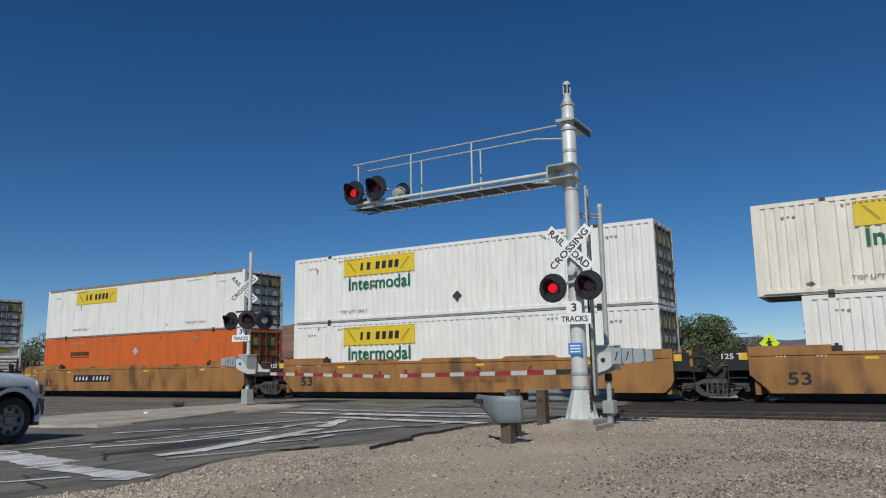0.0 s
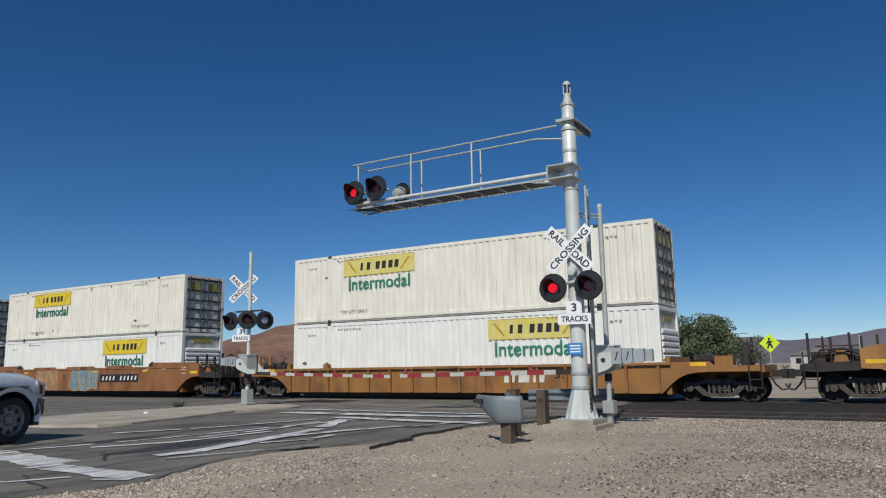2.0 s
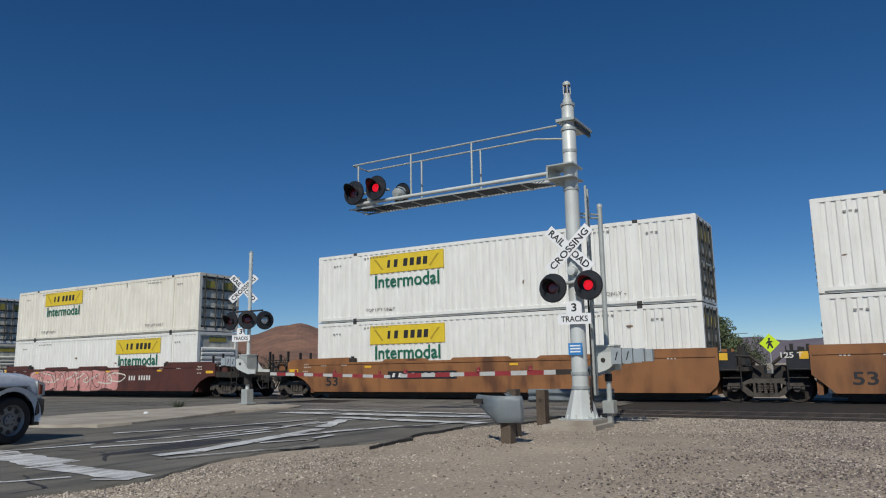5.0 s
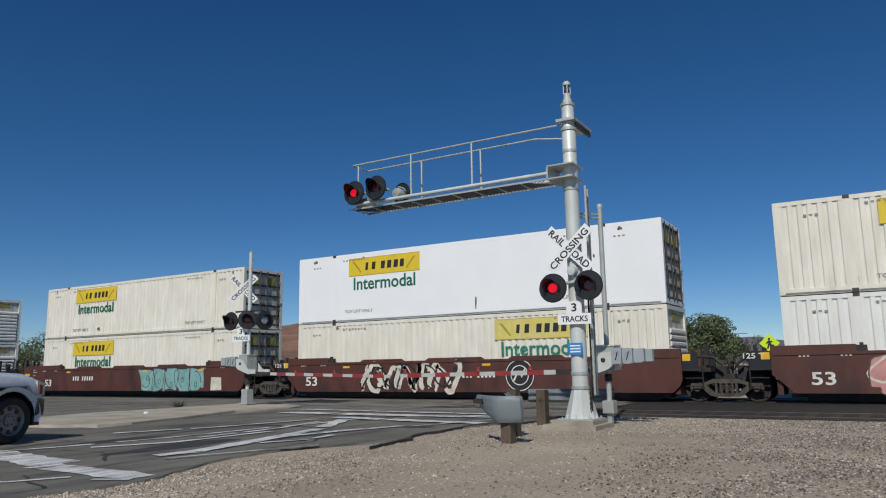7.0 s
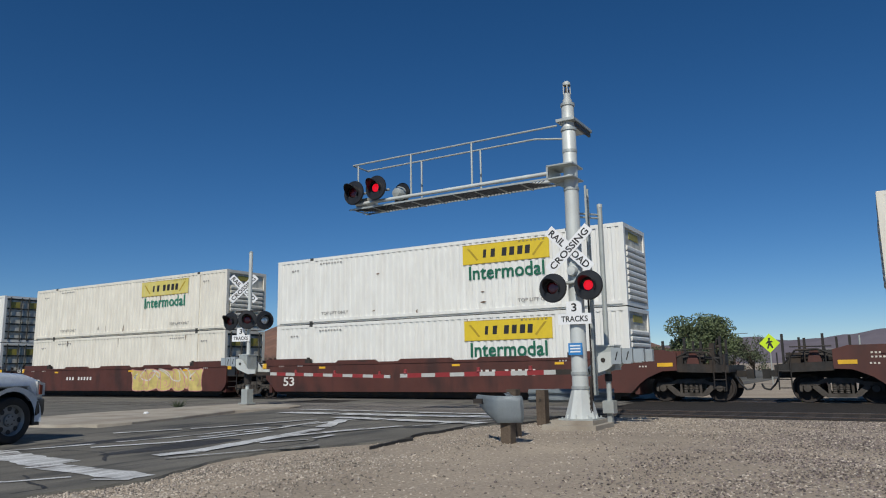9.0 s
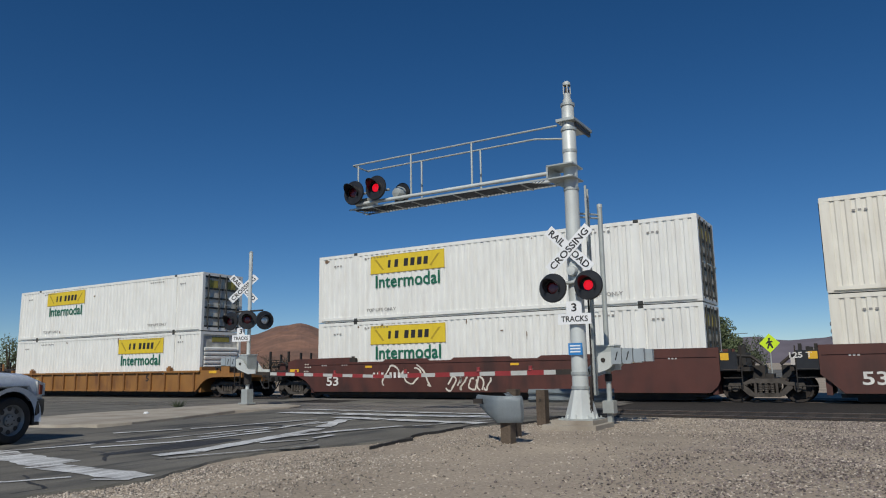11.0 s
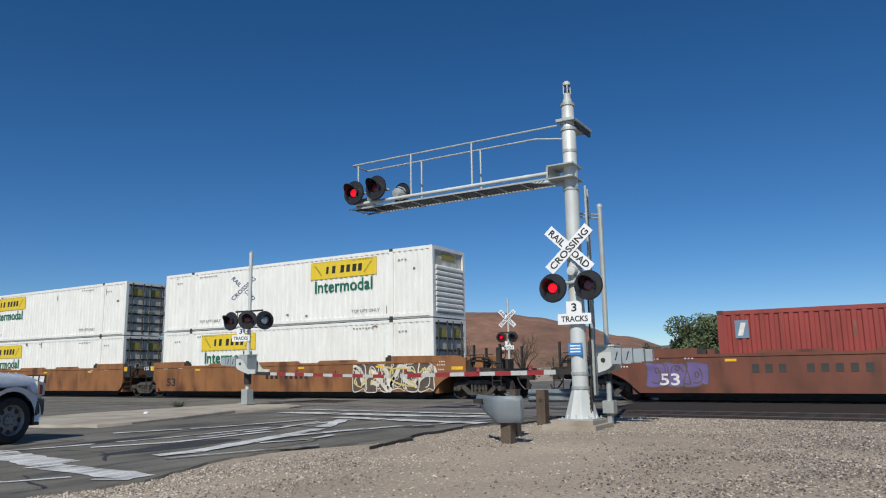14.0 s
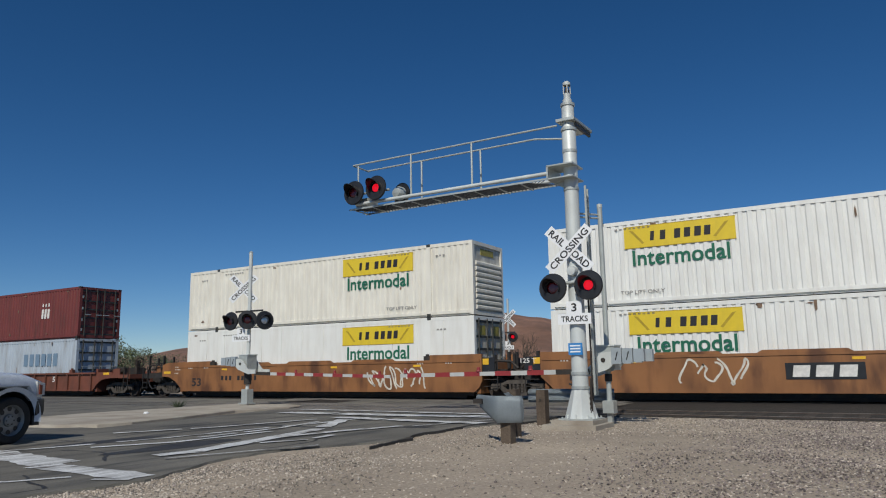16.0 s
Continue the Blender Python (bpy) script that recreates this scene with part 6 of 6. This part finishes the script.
def build_pickup():
    """A white pickup truck that waits at the stop line; x is forward, y to its left."""
    heading = math.degrees(math.atan2(0.975, -0.22))
    fw = Matrix.Rotation(radians(heading), 4, "Z")
    # its front right tyre touches the ground here
    o = Vector((-13.40, 7.18, 0)) - fw.to_3x3() @ Vector((1.85, -0.86, 0))
    t = empty_thing("pickup_truck", Matrix.Translation(o) @ fw, "white pickup truck with black bumper waiting at the crossing", "pickup truck")
    P = M["carpaint"]

    def section(rows, bm):
        rings = []
        for x, pts in rows:
            ring = [bm.verts.new((x, y, z)) for y, z in pts] + [bm.verts.new((x, -y, z)) for y, z in pts[::-1]]
            rings.append(ring)
        for a, b in zip(rings, rings[1:]):
            n = len(a)
            for i in range(n):
                bm.faces.new((a[i], a[(i + 1) % n], b[(i + 1) % n], b[i]))
        bm.faces.new(rings[0][::-1])
        bm.faces.new(rings[-1])
        return bm
    hood = [(1.05, [(0.93, 0.62), (0.98, 0.85), (0.98, 1.08), (0.93, 1.20), (0.80, 1.27)]), (1.5, [(0.93, 0.97), (0.99, 1.0), (0.99, 1.08), (0.94, 1.20), (0.78, 1.26)]),
            (2.15, [(0.93, 0.97), (0.99, 1.0), (0.99, 1.06), (0.93, 1.16), (0.76, 1.22)]), (2.32, [(0.93, 0.72), (0.97, 0.82), (0.97, 1.02), (0.91, 1.12), (0.74, 1.18)]), (2.52, [(0.88, 0.72), (0.91, 0.82), (0.91, 0.99), (0.85, 1.07), (0.70, 1.11)]), (2.57, [(0.80, 0.72), (0.83, 0.82), (0.83, 0.97), (0.79, 1.03), (0.66, 1.05)])]
    part("hood", section(hood, bmesh.new()), P, t, smooth=True)
    cab = [(-1.15, [(0.93, 0.45), (0.98, 0.8), (0.97, 1.15), (0.80, 1.78), (0.60, 1.86)]), (-0.9, [(0.93, 0.45), (0.98, 0.8), (0.97, 1.15), (0.80, 1.86), (0.60, 1.92)]), (0.1, [(0.93, 0.45), (0.98, 0.8), (0.97, 1.15), (0.80, 1.86), (0.60, 1.92)]), (0.4, [(0.93, 0.45), (0.98, 0.8), (0.97, 1.15), (0.80, 1.78), (0.60, 1.84)]), (1.05, [(0.93, 0.45), (0.98, 0.8), (0.97, 1.10), (0.86, 1.22), (0.70, 1.24)])]
    part("cab", section(cab, bmesh.new()), P, t, smooth=True)
    part("bed", boxes((-2.95, -1.2, -0.98, -0.90, 0.50, 1.22), (-2.95, -1.2, 0.90, 0.98, 0.50, 1.22), (-2.98, -2.92, -0.98, 0.98, 0.5, 1.22), (-2.95, -1.2, -0.95, 0.95, 0.55, 0.65)), P, t)
    part("underbody", boxes((-2.8, 2.4, -0.75, 0.75, 0.35, 0.60), (1.0, 2.5, -0.55, 0.55, 0.55, 1.0)), M["plastic"], t)
    for s in (-1, 1):
        # arch lip round the wheel opening
        bm = bmesh.new()
        a, b = [], []
        for i in range(15):
            q = radians(-8 + 196 * i / 14)
            a.append((bm.verts.new((1.85 + 0.49 * math.cos(q), s * 0.955, 0.42 + 0.49 * math.sin(q))), bm.verts.new((1.85 + 0.60 * math.cos(q), s * 0.995, 0.42 + 0.57 * math.sin(q)))))
        for p, q in zip(a, a[1:]):
            bm.faces.new((p[0], p[1], q[1], q[0]))
        part("wheel_arch", bm, P, t)
        part("arch_liner", lathe([(0.47, -0.36), (0.47, 0.10)], "Y", 28), M["plastic"], t).location = (1.85, s * 0.80, 0.45)
        part("headlamp", slab([(2.33, 0.82), (2.50, 0.82), (2.50, 1.04), (2.33, 1.08)], s * 0.955 - 0.03, s * 0.955 + 0.03), M["lens"], t, "tall headlamp")
        part("turn_signal", slab([(2.37, 0.84), (2.43, 0.84), (2.43, 1.0), (2.37, 1.02)], s * 0.972 - 0.03, s * 0.972 + 0.03), M["amber"], t, "amber turn signal")
        part("side_window", boxes((-0.85, 0.45, s * 0.925 - 0.004, s * 0.925 + 0.004, 1.22, 1.66)), M["glass"], t)
        part("mirror", boxes((0.55, 0.72, min(s * 1.02, s * 1.22), max(s * 1.02, s * 1.22), 1.15, 1.42)), M["plastic"], t)
    part("bumper", section([(2.34, [(0.97, 0.46), (1.0, 0.52), (1.0, 0.72), (0.97, 0.76), (0.9, 0.76)]), (2.52, [(0.95, 0.46), (0.97, 0.52), (0.97, 0.72), (0.94, 0.76), (0.88, 0.76)]), (2.66, [(0.80, 0.46), (0.82, 0.52), (0.82, 0.72), (0.8, 0.75), (0.75, 0.75)])], bmesh.new()), M["plastic"], t, "black plastic front bumper", smooth=True)
    part("air_dam", boxes((2.34, 2.50, -0.9, 0.9, 0.28, 0.47)), M["plastic"], t)
    part("grille", boxes((2.54, 2.62, -0.62, 0.62, 0.76, 1.0)), M["plastic"], t)
    part("windscreen", slab([(0.45, 1.80), (0.47, 1.82), (1.06, 1.26), (1.03, 1.24)], -0.78, 0.78), M["glass"], t)
    for x in (1.85, -1.83):
        for s in (-1, 1):
            w = part("wheel", lathe([(0.27, -0.11), (0.32, -0.125), (0.385, -0.115), (0.405, -0.09), (0.405, 0.09), (0.385, 0.115), (0.32, 0.125), (0.27, 0.11)], "Y", 36), M["rubber"], t, "black tyre on a steel rim", smooth=True)
            w.location = (x, s * 0.86, 0.405)
            bm = lathe([(0.275, 0.10), (0.255, 0.085), (0.235, 0.03), (0.15, 0.05), (0.11, 0.04), (0.10, 0.07), (0.06, 0.085), (0.001, 0.085)] if s < 0 else [(0.275, -0.10), (0.255, -0.085), (0.235, -0.03), (0.15, -0.05), (0.11, -0.04), (0.10, -0.07), (0.06, -0.085), (0.001, -0.085)], "Y", 32)
            part("rim", bm, M["steelrim"], w, smooth=True)
            for i in range(8):
                q = 2 * math.pi * i / 8
                h = part("rim_hole", lathe([(0.001, 0.0), (0.046, 0.0)], "Y", 12), M["black"], w)
                h.location = (0.205 * math.cos(q), -0.048 if s < 0 else 0.048, 0.205 * math.sin(q))
            for i in range(6):
                q = 2 * math.pi * i / 6
                part("wheel_nut", rods(((0.075 * math.cos(q), s * 0.06, 0.075 * math.sin(q)), (0.075 * math.cos(q), s * 0.09, 0.075 * math.sin(q)), 0.012), n=6), M["dark"], w)


build_main_mast()
build_left_mast()
build_guardrail()
build_pickup()
far_signals()


# ---- distance: hills, trees, buildings ----
def ridge(name, dist, depth, profile, material, label, rough=0.1, seed=0):
    """A range of hills whose crest follows (bearing, height angle) pairs seen from the crossing."""
    bm = bmesh.new()
    b0, b1 = profile[0][0], profile[-1][0]
    n, k = 120, 22
    cols = []
    for i in range(n + 1):
        a = b0 + (b1 - b0) * i / n
        for (p, e), (q, g) in zip(profile, profile[1:]):
            if p <= a <= q:
                w = (a - p) / (q - p)
                w = w * w * (3 - 2 * w)
                el = e + (g - e) * w
                break
        d = Vector((math.sin(radians(a)), math.cos(radians(a)), 0))
        h = dist * math.tan(radians(el))
        col = []
        for j in range(k + 1):
            f = j / k
            r = dist - depth * 0.6 + depth * f
            rise = math.sin(math.pi * min(1, f / 0.6) / 2) ** 1.2 if f < 0.6 else math.cos(math.pi * (f - 0.6) / 0.8)
            p = d * r
            gully = noise.fractal(Vector((p.x / dist * 14, p.y / dist * 14, seed)), 0.9, 2.2, 5)
            z = h * rise * (1 + rough * gully * (1 - 0.75 * (f > 0.5))) * (r / dist if f < 0.6 else 1)
            col.append(bm.verts.new((p.x, p.y, max(z, 0) - 0.5)))
        cols.append(col)
    for a, b in zip(cols, cols[1:]):
        for j in range(k):
            bm.faces.new((a[j], b[j], b[j + 1], a[j + 1]))
    tagged(part(name, bm, material, smooth=False), label, "hill", kind="structure")


def leaves(bm, c, r, n, size, rng, flat=0.8):
    for _ in range(n):
        v = Vector((rng.gauss(0, 1), rng.gauss(0, 1), rng.gauss(0, 1)))
        v = v.normalized() * (rng.random() ** 0.4)
        p = Vector(c) + Vector((v.x * r, v.y * r, v.z * r * flat))
        a = Vector((rng.gauss(0, 1), rng.gauss(0, 1), rng.gauss(0, 1))).normalized() * size * rng.uniform(0.6, 1.3)
        b = a.cross(Vector((rng.gauss(0, 1), rng.gauss(0, 1), rng.gauss(0, 1)))).normalized() * size * 0.5
        bm.faces.new([bm.verts.new(q) for q in (p - a, p + b, p + a, p - b)])


def tree(x, y, h, w, seed, leafy=True, mat_="leaf", label="", n=2600):
    rng = random.Random(seed)
    t = empty_thing("tree", pose(x, y, -0.05), label, "tree", "trees beyond the tracks")
    bm = bmesh.new()
    rod(bm, (0, 0, 0), (0.1, 0, h * 0.35), h * 0.035, h * 0.025, n=8)
    tips = []
    for i in range(9 if leafy else 12):
        a, r = rng.uniform(0, 6.28), rng.uniform(0.3, 0.85) * w / 2
        base = Vector((0.08, 0, h * rng.uniform(0.12, 0.36)))
        tip = Vector((math.cos(a) * r, math.sin(a) * r, h * rng.uniform(0.5, 0.9)))
        mid = base.lerp(tip, 0.5) + Vector((rng.uniform(-0.2, 0.2), rng.uniform(-0.2, 0.2), 0.25))
        rod(bm, base, mid, h * 0.018, h * 0.012, n=6)
        rod(bm, mid, tip, h * 0.012, h * 0.005, n=5)
        tips.append(tip)
        for _ in range(2 if leafy else 7):
            s = mid.lerp(tip, rng.random())
            e = s + Vector((rng.uniform(-1, 1) * w * 0.16, rng.uniform(-1, 1) * w * 0.16, rng.uniform(0.05, 0.22) * h))
            rod(bm, s, e, h * 0.005, h * 0.002, n=4)
            if not leafy:
                for _ in range(4):
                    q = s.lerp(e, rng.uniform(0.3, 1))
                    rod(bm, q, q + Vector((rng.uniform(-1, 1) * w * 0.08, rng.uniform(-1, 1) * w * 0.08, rng.uniform(0.0, 0.12) * h)), h * 0.0022, h * 0.0012, n=3)
    part("trunk", bm, M["bark"], t)
    if leafy:
        bm = bmesh.new()
        cl = tips + [Vector((rng.uniform(-0.4, 0.4) * w, rng.uniform(-0.4, 0.4) * w, h * rng.uniform(0.22, 0.85))) for _ in range(20)]
        for c in cl:
            leaves(bm, c, w * rng.uniform(0.14, 0.26), n // len(cl), 0.13 * h / 5, rng)
        part("crown", bm, M[mat_], t)
    return t


def scrub_field():
    rng = random.Random(11)
    bm = bmesh.new()
    for _ in range(420):
        a, d = radians(rng.uniform(-64, 4)), rng.uniform(46, 260)
        x, y = math.sin(a) * d, math.cos(a) * d
        if -24.5 < x < -6.5 and y < 142:
            continue
        s = rng.uniform(0.3, 0.9)
        leaves(bm, (x, y, s * 0.4), s, 26, 0.16, rng, 0.6)
    tagged(part("desert_scrub", bm, M["scrub"]), "low dry desert scrub bushes", "scrub", kind="stuff")


def house(x, y, w, d, h, turn, paint="wall"):
    b = empty_thing("house", pose(x, y, -0.05, 0, 0, turn), "small pale single-storey building far away", "house")
    wl = part("wall", boxes((-w / 2, w / 2, -d / 2, d / 2, 0, h)), M[paint], b)
    part("roof", slab([(-w / 2 - 0.4, h), (w / 2 + 0.4, h), (0, h + 1.1)], -d / 2 - 0.4, d / 2 + 0.4), M["roof"], b)
    for i in range(3):
        wd = part("window", boxes((-w / 2 + w * (i + 0.5) / 3 - 0.5, -w / 2 + w * (i + 0.5) / 3 + 0.5, -d / 2 - 0.03, -d / 2 + 0.03, 1.0, 2.0)), M["glass"], wl)


ridge("hill_left", 900, 620, [(-66, 0.4), (-55, 1.2), (-50, 1.9), (-46, 2.8), (-43.6, 3.55), (-42.4, 3.75), (-40.2, 3.15), (-37.6, 2.3), (-34, 1.6), (-28, 0.3)], M["hill"], "brown stony desert hill", 0.10, 3)
ridge("hill_middle", 1150, 700, [(-41, 0.3), (-38.5, 1.6), (-36.2, 2.85), (-34.8, 3.6), (-32.2, 4.32), (-30, 4.45), (-26.8, 4.38), (-23.7, 3.92), (-21, 3.4), (-17.2, 2.3), (-13, 1.2), (-9, 0.2)], M["hill"], "broad brown stony desert hill", 0.05, 8)
ridge("mountain_far", 3600, 700, [(-24, 0.6), (-14, 1.45), (-10.3, 1.75), (-8, 1.92), (-5.5, 1.6), (-3.6, 1.68), (-1.9, 1.85), (0.4, 2.2), (4, 2.6), (10, 1.6)], M["far"], "far mountain range tinted purple-grey for haze", 0.08, 5)
ridge("rock_outcrop", 330, 70, [(-37.6, 0.2), (-36.2, 1.0), (-34.9, 1.55), (-33.4, 1.9), (-32.2, 1.3), (-30.8, 0.4), (-29.5, 0.1)], M["hill_pale"], "pale rocky outcrop below the hill", 0.55, 2)
tree(-12.1, 59, 4.75, 5.0, 5, label="round leafy green tree beyond the tracks", n=15000)
tree(-17.6, 66, 3.3, 2.6, 23, mat_="leaf_dark", label="small dusty green tree beyond the tracks")
tree(-16.2, 70, 3.0, 3.0, 29, label="small leafy green tree beyond the tracks")
tree(-11.4, 68, 3.0, 3.4, 31, mat_="leaf_dark", label="small dusty green tree beyond the tracks")
tree(-9.4, 66, 3.4, 3.2, 17, mat_="leaf_dark", label="small dusty green tree beyond the tracks")
for i, (b, d, h, w) in enumerate(((-60.5, 120, 6.3, 7), (-59.0, 112, 6.9, 7.5), (-57.6, 118, 6.2, 7), (-56.3, 110, 6.4, 7), (-55.2, 122, 6.0, 6.5), (-53.9, 130, 5.4, 6), (-62, 115, 6.2, 8), (-51.8, 140, 4.6, 6))):
    a = radians(b)
    tree(math.sin(a) * d, math.cos(a) * d, h, w, 40 + i, mat_="leaf_dark" if i % 2 else "leaf", label="dense dark green tree in a row beyond the tracks", n=2200)
for i, (b, d, h, w) in enumerate(((-31.4, 62, 4.2, 3.6), (-30.1, 70, 4.6, 4), (-24.9, 60, 3.9, 3.2), (-33.6, 80, 3.6, 4), (-46.5, 75, 3.4, 4.5), (-44, 80, 3.0, 5))):
    a = radians(b)
    tree(math.sin(a) * d, math.cos(a) * d, h, w, 70 + i, leafy=False, label="bare leafless grey tree beyond the tracks")
for b, d in ((-48.5, 85), (-45.2, 82), (-43, 88), (-35.5, 90), (-28.5, 84), (-26.6, 78), (-22.4, 74), (-14.6, 70)):
    a = radians(b)
    tree(math.sin(a) * d, math.cos(a) * d, 2.3, 5.0, int(-b * 10), mat_="leaf_dark", label="low dusty green bush beyond the tracks", n=1200)
scrub_field()
for bearing, d, w in ((-3.4, 150, 9), (-1.2, 170, 12), (-34.4, 250, 8)):
    a = radians(bearing)
    house(math.sin(a) * d, math.cos(a) * d, w, 8, 2.6, -20)
build_gravel("gravel", 52000, pale_spread, M["stone"], "loose grey-brown gravel stones beside the road", 4)
build_gravel("track_gravel", 38000, dark_spread, M["ballast_stone"], "loose purple-grey gravel stones near the track", 6)


# ---- what moves ----
FLASH0, FLASH = 0.018, 0.6073


def flash_rows(base, lit_first):
    """Blinking made by an added two-faced disc, red on one face and dark on the other, that turns half round at each
    beat.
    """
    rows, a = [], 0.0 if lit_first else 180.0
    rows.append((0.0, a))
    n = 0
    while FLASH0 + n * FLASH < 15.9:
        f = round((FLASH0 + n * FLASH - 0.0045 * max(0, n - 14)) * FPS)
        f += f > 1 and (f % 15 == 0) + 2 * ((f + 1) % 15 == 0)
        for k, d in ((-1, 0), (0, 60), (1, 120), (2, 180)):
            if f + k > 0:
                rows.append(((f + k) / FPS, a + d))
        a += 180
        n += 1
    rows.append((16.0, a))
    return [(t, Matrix.Translation(base) @ Matrix.Rotation(radians(d), 4, "Z")) for t, d in rows]


def motions():
    for ob, u, y, z in MOVING:
        walk(ob, [(t, pose(u + s, y, z)) for t, s in RUN])
    for ob, lit_first in FLASHING:
        walk(ob, flash_rows(ob.location.copy(), lit_first))


motions()
